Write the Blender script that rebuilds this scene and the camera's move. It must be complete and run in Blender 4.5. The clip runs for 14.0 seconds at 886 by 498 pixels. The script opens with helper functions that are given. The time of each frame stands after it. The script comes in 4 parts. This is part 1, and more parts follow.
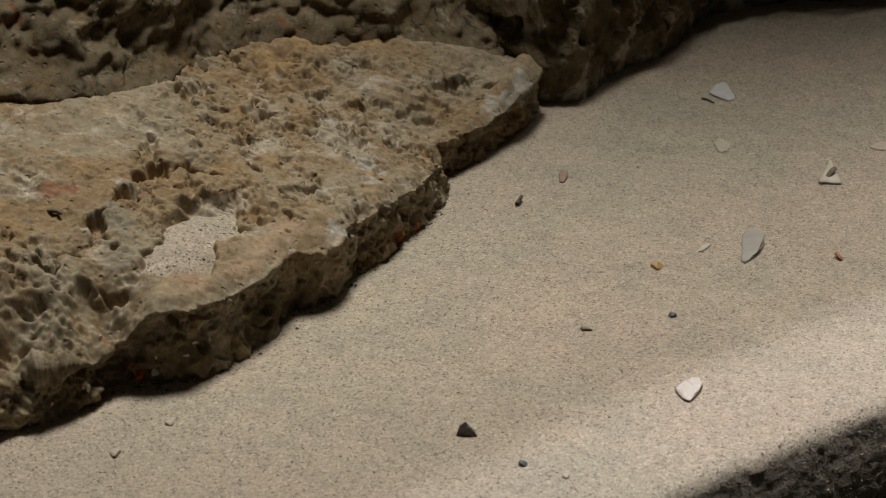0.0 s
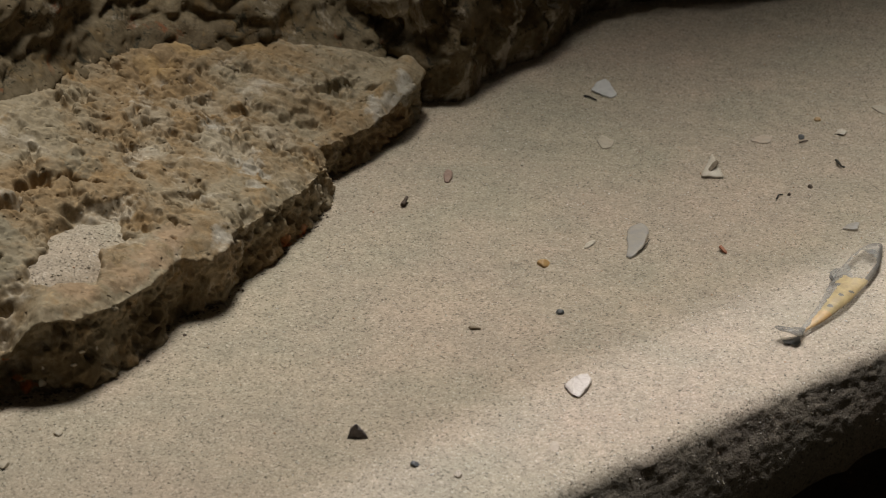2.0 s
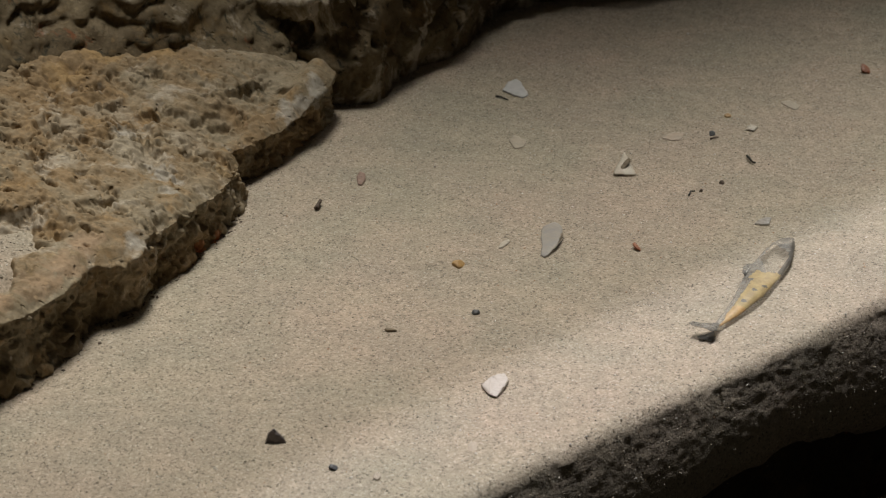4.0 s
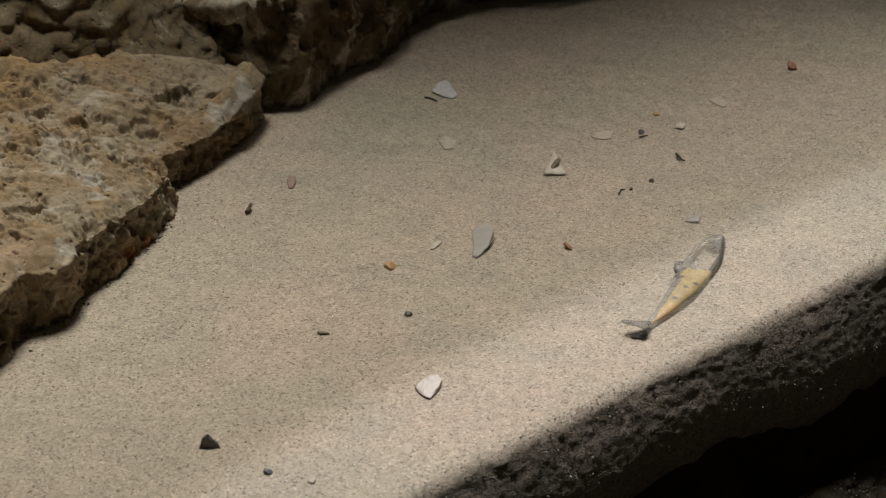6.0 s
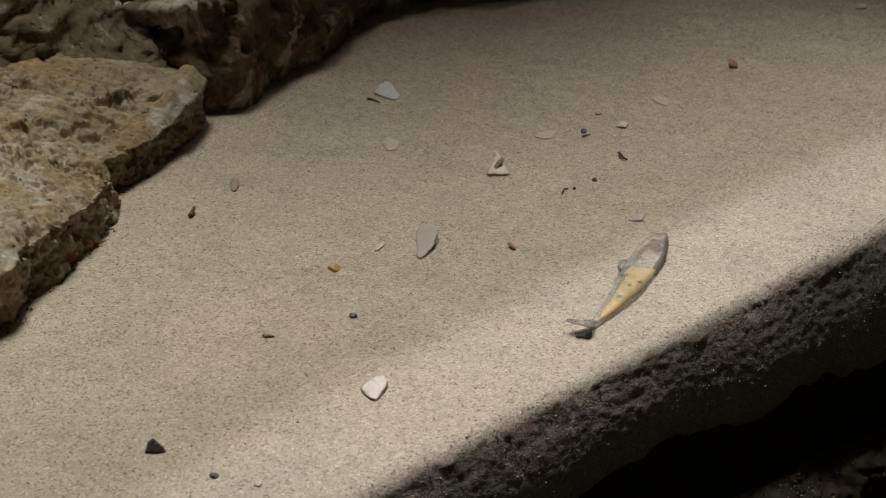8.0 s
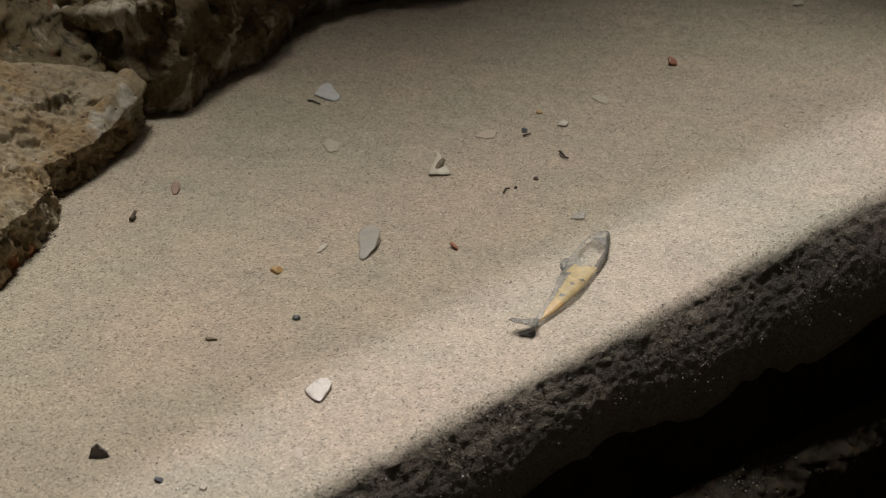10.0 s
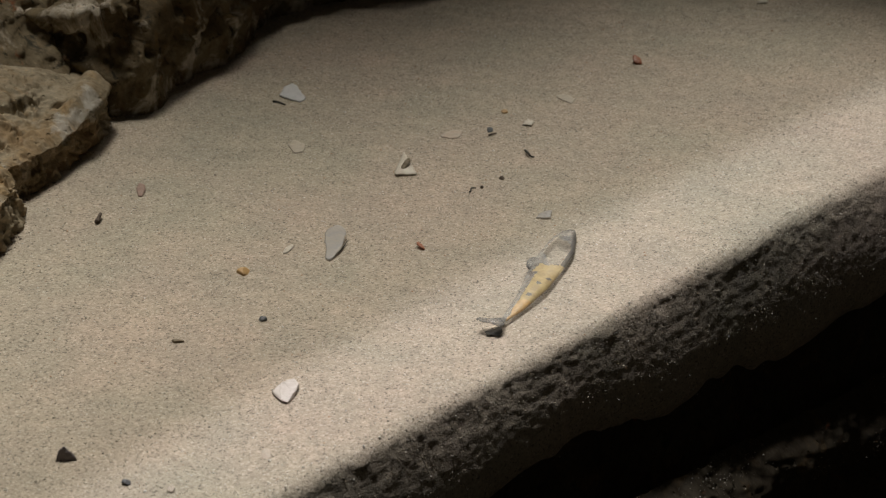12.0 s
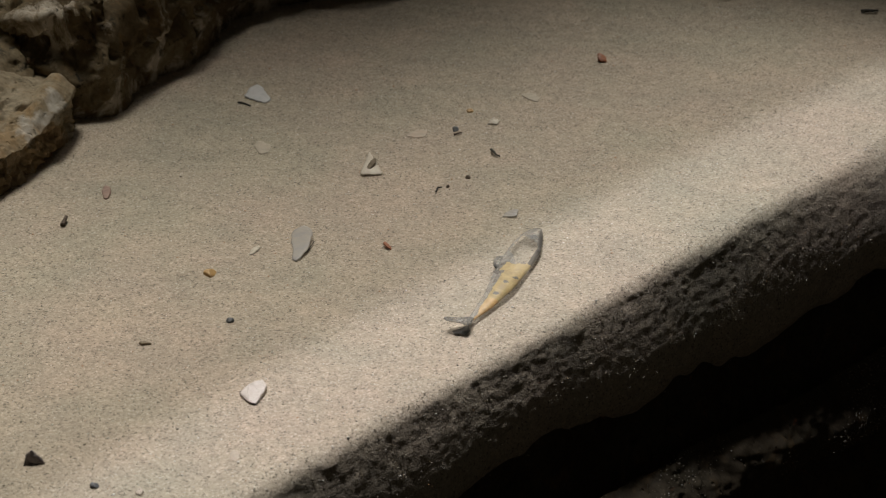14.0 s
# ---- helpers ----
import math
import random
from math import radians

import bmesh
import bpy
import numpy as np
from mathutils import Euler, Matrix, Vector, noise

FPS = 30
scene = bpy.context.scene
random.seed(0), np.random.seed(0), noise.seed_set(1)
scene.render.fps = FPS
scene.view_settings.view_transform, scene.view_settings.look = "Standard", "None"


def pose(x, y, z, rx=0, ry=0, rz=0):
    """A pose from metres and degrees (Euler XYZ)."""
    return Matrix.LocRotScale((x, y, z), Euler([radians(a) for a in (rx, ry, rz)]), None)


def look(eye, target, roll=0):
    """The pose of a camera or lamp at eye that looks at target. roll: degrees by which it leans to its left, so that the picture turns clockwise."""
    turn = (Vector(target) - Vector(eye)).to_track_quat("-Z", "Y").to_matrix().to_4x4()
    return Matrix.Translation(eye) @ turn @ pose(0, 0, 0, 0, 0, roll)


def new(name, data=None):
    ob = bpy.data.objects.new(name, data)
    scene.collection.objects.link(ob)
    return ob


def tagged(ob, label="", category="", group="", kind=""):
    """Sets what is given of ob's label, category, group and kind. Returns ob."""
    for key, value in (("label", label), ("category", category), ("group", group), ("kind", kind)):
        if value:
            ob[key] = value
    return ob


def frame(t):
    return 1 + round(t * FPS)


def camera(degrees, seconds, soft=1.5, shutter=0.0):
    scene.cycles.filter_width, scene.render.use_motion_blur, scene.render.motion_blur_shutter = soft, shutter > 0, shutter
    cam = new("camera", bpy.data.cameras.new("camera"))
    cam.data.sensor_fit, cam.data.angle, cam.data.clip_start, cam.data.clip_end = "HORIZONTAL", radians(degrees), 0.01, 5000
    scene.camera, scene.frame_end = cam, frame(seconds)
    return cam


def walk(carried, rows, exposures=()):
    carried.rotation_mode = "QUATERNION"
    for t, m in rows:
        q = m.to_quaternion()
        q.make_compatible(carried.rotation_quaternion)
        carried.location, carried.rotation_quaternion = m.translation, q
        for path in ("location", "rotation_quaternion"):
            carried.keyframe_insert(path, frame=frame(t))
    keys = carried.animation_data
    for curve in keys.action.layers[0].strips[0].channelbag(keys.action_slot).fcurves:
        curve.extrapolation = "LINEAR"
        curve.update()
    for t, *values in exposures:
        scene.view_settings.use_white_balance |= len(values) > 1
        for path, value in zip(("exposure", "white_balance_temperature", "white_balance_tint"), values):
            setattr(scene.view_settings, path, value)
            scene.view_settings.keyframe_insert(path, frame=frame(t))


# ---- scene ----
# A tripod camera pans over a lit sand bank with limestone rocks.
EYE = 0.46
cam = camera(22.0, 14.0, soft=1.2)
ROWS = [
    (0.0, 63.678, 0.780, 8.003),
    (0.5, 63.678, 0.780, 7.095),
    (1.0, 63.672, 0.780, 5.736),
    (1.5, 63.671, 0.745, 5.326),
    (2.0, 63.671, 0.740, 4.844),
    (2.5, 63.671, 0.745, 4.110),
    (3.0, 63.677, 0.754, 3.442),
    (5.5, 63.694, 0.785, 1.067),
    (6.0, 63.700, 0.785, 0.507),
    (6.5, 63.702, 0.765, 0.024),
    (7.0, 63.702, 0.745, -0.361),
    (7.5, 63.701, 0.740, -0.704),
    (8.0, 63.702, 0.735, -1.034),
    (10.5, 63.689, 0.750, -2.962),
    (11.0, 63.686, 0.740, -3.173),
    (11.5, 63.684, 0.740, -3.387),
    (12.0, 63.679, 0.755, -3.602),
    (12.5, 63.675, 0.785, -3.788),
    (13.0, 63.670, 0.815, -4.019),
    (13.5, 63.662, 0.840, -4.272),
    (14.0, 63.653, 0.870, -4.592),
]
cam.data.dof.use_dof, cam.data.dof.focus_distance, cam.data.dof.aperture_fstop = True, 1.03, 24.0
walk(cam, [(t, pose(0, 0, EYE, rx, ry, rz)) for t, rx, ry, rz in ROWS])

# ---- world and lamps ----
world = bpy.data.worlds.new("world")
scene.world = world
world.use_nodes = True
world.node_tree.nodes["Background"].inputs[0].default_value = (1.0, 0.9, 0.72, 1)
world.node_tree.nodes["Background"].inputs[1].default_value = 0.014

# the sand's front edge runs along ALONG; ACROSS points from the sand to the front
ALONG = Vector((0.730, 0.683, 0))
ACROSS = Vector((0.683, -0.730, 0))
EDGE = -0.5430


def at(u, n, z=0.0):
    """A place from its distance along and across the front edge."""
    return ALONG * u + ACROSS * n + Vector((0, 0, z))


def spot(name, eye, target, watts, colour, degrees, blend, radius):
    data = bpy.data.lights.new(name, "SPOT")
    data.energy, data.color, data.shadow_soft_size = watts, colour, radius
    data.spot_size, data.spot_blend = radians(degrees), blend
    lamp = new(name, data)
    lamp.matrix_world = look(eye, target)
    return lamp


spot("tank_spotlight", (-0.27, 1.42, 1.55), (-0.200, 0.81, 0), 114, (0.965, 0.918, 0.835), 28.5, 1.0, 0.21)
spot("tank_spotlight", (0.36, 1.82, 1.25), (0.278, 0.935, 0), 74, (0.970, 0.925, 0.84), 27.5, 1.0, 0.14)
strip_eye = at(0.70, -0.80, 0.72)
way = Vector((0.176, -0.72))
turn = radians(80)
aim = Vector((way.x * math.cos(turn) - way.y * math.sin(turn), way.x * math.sin(turn) + way.y * math.cos(turn)))
spot("front_strip_light", strip_eye, strip_eye + ACROSS * aim.x + Vector((0, 0, aim.y)), 10.4, (0.915, 0.905, 1.0), 160, 0.036, 0.012)


# ---- materials ----
def material(name):
    m = bpy.data.materials.new(name)
    m.use_nodes = True
    nt = m.node_tree
    return m, nt, nt.nodes["Principled BSDF"]


def node(nt, kind, ins=(), **props):
    n = nt.nodes.new(kind)
    for key, value in props.items():
        if key == "operation":
            n.operation = value
        elif key == "feature":
            n.feature = value
        elif key == "blend_type":
            n.blend_type = value
        elif key == "data_type":
            n.data_type = value
    for key, value in dict(ins).items():
        if isinstance(value, bpy.types.NodeSocket):
            nt.links.new(value, n.inputs[key])
        else:
            n.inputs[key].default_value = value
    return n


def ramp(nt, fac, stops):
    n = nt.nodes.new("ShaderNodeValToRGB")
    els = n.color_ramp.elements
    while len(els) < len(stops):
        els.new(0.5)
    for e, (p, c) in zip(els, stops):
        e.position = p
        e.color = (*c, 1) if len(c) == 3 else c
    nt.links.new(fac, n.inputs[0])
    return n.outputs[0]


def mix(nt, fac, a, b, blend="MIX"):
    n = nt.nodes.new("ShaderNodeMix")
    n.data_type, n.blend_type = "RGBA", blend
    for key, value in ((0, fac), (6, a), (7, b)):
        if isinstance(value, bpy.types.NodeSocket):
            nt.links.new(value, n.inputs[key])
        else:
            n.inputs[key].default_value = (*value, 1) if isinstance(value, tuple) else value
    return n.outputs[2]


def noise_node(nt, vec, scale, detail=4.0, rough=0.6, distort=0.0):
    return node(nt, "ShaderNodeTexNoise", {"Vector": vec, "Scale": scale, "Detail": detail, "Roughness": rough, "Distortion": distort}).outputs[0]


def position(nt):
    return nt.nodes.new("ShaderNodeNewGeometry").outputs["Position"]


GRAIN_STOPS = [(0.0, (0.16, 0.145, 0.12)), (0.05, (0.26, 0.235, 0.195)), (0.13, (0.385, 0.345, 0.285)), (0.5, (0.455, 0.405, 0.335)),
               (0.85, (0.515, 0.46, 0.385)), (0.96, (0.57, 0.52, 0.445)), (1.0, (0.65, 0.62, 0.55))]


def sand_material():
    m, nt, bsdf = material("sand")
    pos = position(nt)
    cells = node(nt, "ShaderNodeTexVoronoi", {"Vector": pos, "Scale": 1350.0, "Randomness": 1.0})
    pick = node(nt, "ShaderNodeSeparateColor", {0: cells.outputs["Color"]}).outputs[0]
    colour = ramp(nt, pick, GRAIN_STOPS)
    tint = ramp(nt, noise_node(nt, pos, 28.0, 5.0), [(0.3, (0.872, 0.87, 0.848)), (0.7, (1.05, 1.0, 0.955))])
    colour = mix(nt, 1.0, colour, tint, "MULTIPLY")
    wide = ramp(nt, noise_node(nt, pos, 8.0, 3.0), [(0.36, (0.95, 0.972, 0.94)), (0.64, (1.05, 0.995, 0.985))])
    colour = mix(nt, 1.0, colour, wide, "MULTIPLY")
    stain = ramp(nt, noise_node(nt, pos, 160.0, 3.0), [(0.35, (0.90, 0.90, 0.88)), (0.65, (1.04, 1.03, 1.02))])
    colour = mix(nt, 1.0, colour, stain, "MULTIPLY")
    nt.links.new(colour, bsdf.inputs["Base Color"])
    bsdf.inputs["Roughness"].default_value = 0.75
    bsdf.inputs["Specular IOR Level"].default_value = 0.3
    dist = cells.outputs["Distance"]
    clump = noise_node(nt, pos, 420.0, 3.0)
    b1 = node(nt, "ShaderNodeBump", {"Height": dist, "Strength": 0.32, "Distance": -0.0004})
    b2 = node(nt, "ShaderNodeBump", {"Height": clump, "Strength": 0.3, "Distance": 0.0010, "Normal": b1.outputs[0]})
    nt.links.new(b2.outputs[0], bsdf.inputs["Normal"])
    return m


def grain_material():
    m, nt, bsdf = material("sand_grain")
    rnd = nt.nodes.new("ShaderNodeNewGeometry").outputs["Random Per Island"]
    colour = ramp(nt, rnd, [(0.0, (0.12, 0.11, 0.09)), (0.02, (0.25, 0.22, 0.18)), (0.05, (0.38, 0.34, 0.27)), (0.62, (0.46, 0.40, 0.31)),
                            (0.8, (0.56, 0.51, 0.42)), (0.92, (0.72, 0.69, 0.62)), (0.965, (0.85, 0.83, 0.80)), (0.975, (0.45, 0.24, 0.12)), (1.0, (0.42, 0.26, 0.15))])
    nt.links.new(colour, bsdf.inputs["Base Color"])
    bsdf.inputs["Roughness"].default_value = 0.5
    return m


def rock_material(name, warm, pale, dark, ochre, whitening, white_at=0.6, dark_at=0.60, iron_at=0.64, stains_and_shade=()):
    """Weathered limestone: two tones, ochre staining, chalky film, dark growth in spots, and placed tones for real
    marks and painted shade.
    """
    m, nt, bsdf = material(name)
    pos = position(nt)
    big = noise_node(nt, pos, 16.0, 9.0, 0.68, 0.6)
    mid = noise_node(nt, pos, 55.0, 8.0, 0.68, 0.5)
    fine = noise_node(nt, pos, 420.0, 4.0, 0.7)
    colour = mix(nt, ramp(nt, big, [(0.42, (0, 0, 0)), (0.58, (1, 1, 1))]), warm, pale)
    colour = mix(nt, ramp(nt, mid, [(0.54, (0, 0, 0)), (0.70, (0.8, 0.8, 0.8))]), colour, ochre)
    grey = noise_node(nt, node(nt, "ShaderNodeVectorMath", {0: pos, 1: (3.1, 1.7, 0.4)}, operation="ADD").outputs[0], 38.0, 6.0, 0.7, 0.5)
    colour = mix(nt, ramp(nt, grey, [(white_at - 0.03, (0, 0, 0)), (white_at + 0.06, (whitening, whitening, whitening))]), colour, (0.50, 0.45, 0.37))
    spots = noise_node(nt, node(nt, "ShaderNodeVectorMath", {0: pos, 1: (7.3, 2.2, 5.1)}, operation="ADD").outputs[0], 85.0, 5.0, 0.75, 0.6)
    colour = mix(nt, ramp(nt, spots, [(dark_at, (0, 0, 0)), (dark_at + 0.08, (0.85, 0.85, 0.85))]), colour, dark)
    iron = noise_node(nt, node(nt, "ShaderNodeVectorMath", {0: pos, 1: (1.3, 9.2, 2.6)}, operation="ADD").outputs[0], 48.0, 5.0, 0.65, 0.4)
    colour = mix(nt, ramp(nt, iron, [(iron_at, (0, 0, 0)), (iron_at + 0.08, (0.8, 0.8, 0.8))]), colour, (0.25, 0.075, 0.022))
    mottle = noise_node(nt, node(nt, "ShaderNodeVectorMath", {0: pos, 1: (4.4, 6.1, 8.3)}, operation="ADD").outputs[0], 130.0, 6.0, 0.72, 0.5)
    frayed = node(nt, "ShaderNodeMath", {0: mid, 1: 1.3}, operation="MULTIPLY").outputs[0]
    for tone, strength, places in stains_and_shade:
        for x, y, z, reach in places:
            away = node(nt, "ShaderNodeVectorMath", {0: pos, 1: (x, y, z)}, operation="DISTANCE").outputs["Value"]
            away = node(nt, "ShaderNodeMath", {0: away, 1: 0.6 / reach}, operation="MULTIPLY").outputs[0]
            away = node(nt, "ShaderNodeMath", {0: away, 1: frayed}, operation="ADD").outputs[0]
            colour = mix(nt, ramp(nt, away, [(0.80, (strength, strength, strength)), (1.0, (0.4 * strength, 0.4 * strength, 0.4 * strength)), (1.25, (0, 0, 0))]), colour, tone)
    colour = mix(nt, 1.0, colour, ramp(nt, mottle, [(0.34, (0.66, 0.63, 0.57)), (0.48, (0.97, 0.96, 0.94)), (0.60, (1.06, 1.06, 1.07)), (0.70, (1.30, 1.32, 1.36))]), "MULTIPLY")
    speck = node(nt, "ShaderNodeTexVoronoi", {"Vector": pos, "Scale": 700.0})
    pick = node(nt, "ShaderNodeSeparateColor", {0: speck.outputs["Color"]}).outputs[0]
    colour = mix(nt, 1.0, colour, ramp(nt, pick, [(0.0, (0.80, 0.78, 0.74)), (0.2, (0.97, 0.97, 0.97)), (0.93, (1.03, 1.02, 1.01)), (1.0, (1.28, 1.26, 1.22))]), "MULTIPLY")
    colour = mix(nt, 1.0, colour, ramp(nt, fine, [(0.3, (0.88, 0.875, 0.86)), (0.7, (1.08, 1.075, 1.07))]), "MULTIPLY")
    nt.links.new(colour, bsdf.inputs["Base Color"])
    bsdf.inputs["Roughness"].default_value = 0.8
    bsdf.inputs["Specular IOR Level"].default_value = 0.25
    wobble = node(nt, "ShaderNodeTexNoise", {"Vector": pos, "Scale": 160.0, "Detail": 3.0})
    shift = node(nt, "ShaderNodeVectorMath", {0: wobble.outputs["Color"], 1: (0.004, 0.004, 0.004)}, operation="MULTIPLY").outputs[0]
    holes = node(nt, "ShaderNodeTexVoronoi", {"Vector": node(nt, "ShaderNodeVectorMath", {0: pos, 1: shift}, operation="ADD").outputs[0], "Scale": 330.0})
    chosen = ramp(nt, node(nt, "ShaderNodeSeparateColor", {0: holes.outputs["Color"]}).outputs[0], [(0.15, (0, 0, 0)), (0.17, (1, 1, 1))])
    depth = mix(nt, 1.0, ramp(nt, holes.outputs["Distance"], [(0.12, (0, 0, 0)), (0.42, (1, 1, 1))]), chosen, "LIGHTEN")
    b0 = node(nt, "ShaderNodeBump", {"Height": depth, "Strength": 0.8, "Distance": 0.0010})
    b1 = node(nt, "ShaderNodeBump", {"Height": mid, "Strength": 0.5, "Distance": 0.0012, "Normal": b0.outputs[0]})
    b2 = node(nt, "ShaderNodeBump", {"Height": fine, "Strength": 0.4, "Distance": 0.0005, "Normal": b1.outputs[0]})
    nt.links.new(b2.outputs[0], bsdf.inputs["Normal"])
    return m


def chip_material(name, colour, second, rough=0.45, scale=300.0, clear=0.0):
    m, nt, bsdf = material(name)
    pos = position(nt)
    c = mix(nt, ramp(nt, noise_node(nt, pos, scale, 4.0, 0.65, 0.5), [(0.38, (0, 0, 0)), (0.64, (1, 1, 1))]), colour, second)
    nt.links.new(c, bsdf.inputs["Base Color"])
    bsdf.inputs["Roughness"].default_value = rough
    b = node(nt, "ShaderNodeBump", {"Height": noise_node(nt, pos, scale * 3, 3.0), "Strength": 0.4, "Distance": 0.0006})
    nt.links.new(b.outputs[0], bsdf.inputs["Normal"])
    if clear:
        out = nt.nodes["Material Output"]
        mx = node(nt, "ShaderNodeMixShader", {0: clear})
        nt.links.new(bsdf.outputs[0], mx.inputs[1])
        nt.links.new(nt.nodes.new("ShaderNodeBsdfTransparent").outputs[0], mx.inputs[2])
        nt.links.new(mx.outputs[0], out.inputs[0])
    return m


SAND = sand_material()
GRAIN = grain_material()
CHALKY = ((0.45, 0.425, 0.375), 0.85, [(-0.1222, 1.0403, 0.023, 0.020), (-0.1140, 1.060, 0.024, 0.014), (-0.1733, 0.9409, 0.031, 0.014), (-0.1690, 0.925, 0.030, 0.010), (-0.1745, 0.8748, 0.030, 0.010), (-0.1960, 0.975, 0.037, 0.014)])
PALE = ((0.41, 0.365, 0.285), 0.6, [(-0.2225, 0.9644, 0.047, 0.022), (-0.2150, 0.935, 0.043, 0.016), (-0.1900, 0.955, 0.036, 0.026), (-0.2050, 0.990, 0.041, 0.026), (-0.1680, 0.985, 0.029, 0.020)])
DULL = ((0.255, 0.235, 0.175), 0.75, [(-0.2552, 0.8144, 0.046, 0.016), (-0.2620, 0.8360, 0.049, 0.014), (-0.2420, 0.9000, 0.050, 0.018)])
SMOOTH_TAN = ((0.375, 0.268, 0.172), 0.85, [(-0.2080, 0.8280, 0.035, 0.016), (-0.2006, 0.8452, 0.033, 0.016), (-0.1940, 0.8620, 0.033, 0.014), (-0.2250, 0.8050, 0.037, 0.014)])
OCHRE_FILM = ((0.40, 0.27, 0.12), 0.6, [(-0.1961, 1.0598, 0.046, 0.022), (-0.2200, 1.0450, 0.050, 0.018), (-0.2300, 1.0150, 0.051, 0.018), (-0.1500, 0.9900, 0.024, 0.012), (-0.1480, 0.9680, 0.022, 0.010)])
RUST = ((0.34, 0.090, 0.020), 0.95, [(-0.1500, 0.9350, -0.001, 0.009), (-0.1560, 0.9220, -0.001, 0.009), (-0.2450, 0.7800, 0.009, 0.006), (-0.2400, 0.7820, 0.004, 0.006), (-0.2520, 0.7790, 0.024, 0.006), (-0.2490, 0.7800, 0.017, 0.005)])
RED_FILM = ((0.27, 0.125, 0.070), 0.75, [(-0.2923, 0.8452, 0.056, 0.011), (-0.2850, 0.8500, 0.054, 0.007)])
# Olive-brown of the front face, darkened further to carry its shade.
OLIVE_SHADE = ((0.135, 0.098, 0.049), 0.8, [(-0.2650, 0.7680, 0.008, 0.032), (-0.2230, 0.7870, 0.010, 0.026), (-0.2420, 0.7810, 0.014, 0.024), (-0.1990, 0.8280, 0.008, 0.022), (-0.1900, 0.8530, 0.008, 0.018), (-0.1700, 0.8890, 0.004, 0.014), (-0.1400, 1.0060, 0.006, 0.016)])
# Dark tone laid on the tip's holes paints the shade inside them.
PORE_SHADE = ((0.09, 0.08, 0.055), 0.65, [(-0.1479, 1.0424, 0.030, 0.008), (-0.1404, 1.0497, 0.029, 0.007), (-0.1460, 1.0250, 0.027, 0.008)])
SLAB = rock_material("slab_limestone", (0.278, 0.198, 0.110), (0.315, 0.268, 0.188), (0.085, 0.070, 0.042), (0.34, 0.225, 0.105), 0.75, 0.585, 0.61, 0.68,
                     (OLIVE_SHADE, DULL, PALE, SMOOTH_TAN, OCHRE_FILM, CHALKY, RUST, RED_FILM, PORE_SHADE))
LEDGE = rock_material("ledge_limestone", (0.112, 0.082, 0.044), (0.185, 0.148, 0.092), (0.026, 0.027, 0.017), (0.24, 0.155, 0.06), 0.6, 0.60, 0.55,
                      stains_and_shade=[((0.29, 0.235, 0.15), 0.75, [(-0.235, 1.065, 0.066, 0.030), (-0.215, 1.085, 0.075, 0.030), (-0.190, 1.100, 0.070, 0.026)]), ((0.35, 0.235, 0.105), 0.7, [(-0.205, 1.075, 0.055, 0.020), (-0.180, 1.085, 0.045, 0.018)])])
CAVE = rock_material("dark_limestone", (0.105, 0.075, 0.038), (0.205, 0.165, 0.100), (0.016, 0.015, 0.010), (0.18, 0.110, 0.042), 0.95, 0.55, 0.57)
# Near-black tone puts the shade below the sand bank into the stone's colour.
SHADE_STONE = rock_material("shade_toned_stone", (0.050, 0.038, 0.022), (0.065, 0.055, 0.036), (0.016, 0.014, 0.010), (0.12, 0.075, 0.030), 0.1, 0.7)


# ---- numeric noise for shaping ----
def hash3(i, j, k, seed):
    h = (i.astype(np.int64) * 374761393 + j.astype(np.int64) * 668265263 + k.astype(np.int64) * 2147483647 + seed * 974711) & 0xFFFFFFFF
    h = ((h ^ (h >> 13)) * 1274126177) & 0xFFFFFFFF
    h = ((h ^ (h >> 16)) * 2246822519) & 0xFFFFFFFF
    return ((h ^ (h >> 15)) & 0xFFFFFF) / float(0xFFFFFF)


def value_noise(p, seed):
    b = np.floor(p).astype(np.int64)
    f = p - b
    f = f * f * f * (f * (f * 6 - 15) + 10)
    total = np.zeros(len(p))
    for dx in (0, 1):
        wx = f[:, 0] if dx else 1 - f[:, 0]
        for dy in (0, 1):
            wy = f[:, 1] if dy else 1 - f[:, 1]
            for dz in (0, 1):
                wz = f[:, 2] if dz else 1 - f[:, 2]
                total += wx * wy * wz * hash3(b[:, 0] + dx, b[:, 1] + dy, b[:, 2] + dz, seed)
    return total * 2 - 1


def fbm(p, size, seed, octaves=4, gain=0.5):
    """Noise from -1 to 1 or so whose largest waves are size metres long."""
    q, amp, total, norm = p / size, 1.0, 0.0, 0.0
    for o in range(octaves):
        total = total + amp * value_noise(q + 17.3 * o, seed + o)
        norm += amp
        q, amp = q * 2.03, amp * gain
    return total / norm * 1.6


def pits(p, size, share, seed, least=0.30, more=0.45):
    """1 in the middle of scattered round pits, 0 between them; size is the spacing."""
    q = p / size
    b = np.floor(q).astype(np.int64)
    out = np.zeros(len(p))
    for dx in (-1, 0, 1):
        for dy in (-1, 0, 1):
            for dz in (-1, 0, 1):
                i, j, k = b[:, 0] + dx, b[:, 1] + dy, b[:, 2] + dz
                on = hash3(i, j, k, seed) < share
                c = np.stack([i + hash3(i, j, k, seed + 1), j + hash3(i, j, k, seed + 2), k + hash3(i, j, k, seed + 3)], 1)
                r = least + more * hash3(i, j, k, seed + 4)
                d = np.linalg.norm(q - c, axis=1) / r
                tilt = np.clip(0.62 + 0.55 * (q - c)[:, 1] / r, 0.15, 1)
                out = np.maximum(out, np.where(on, np.clip((1 - d) / 0.30, 0, 1) * tilt, 0))
    return out * out * (3 - 2 * out)


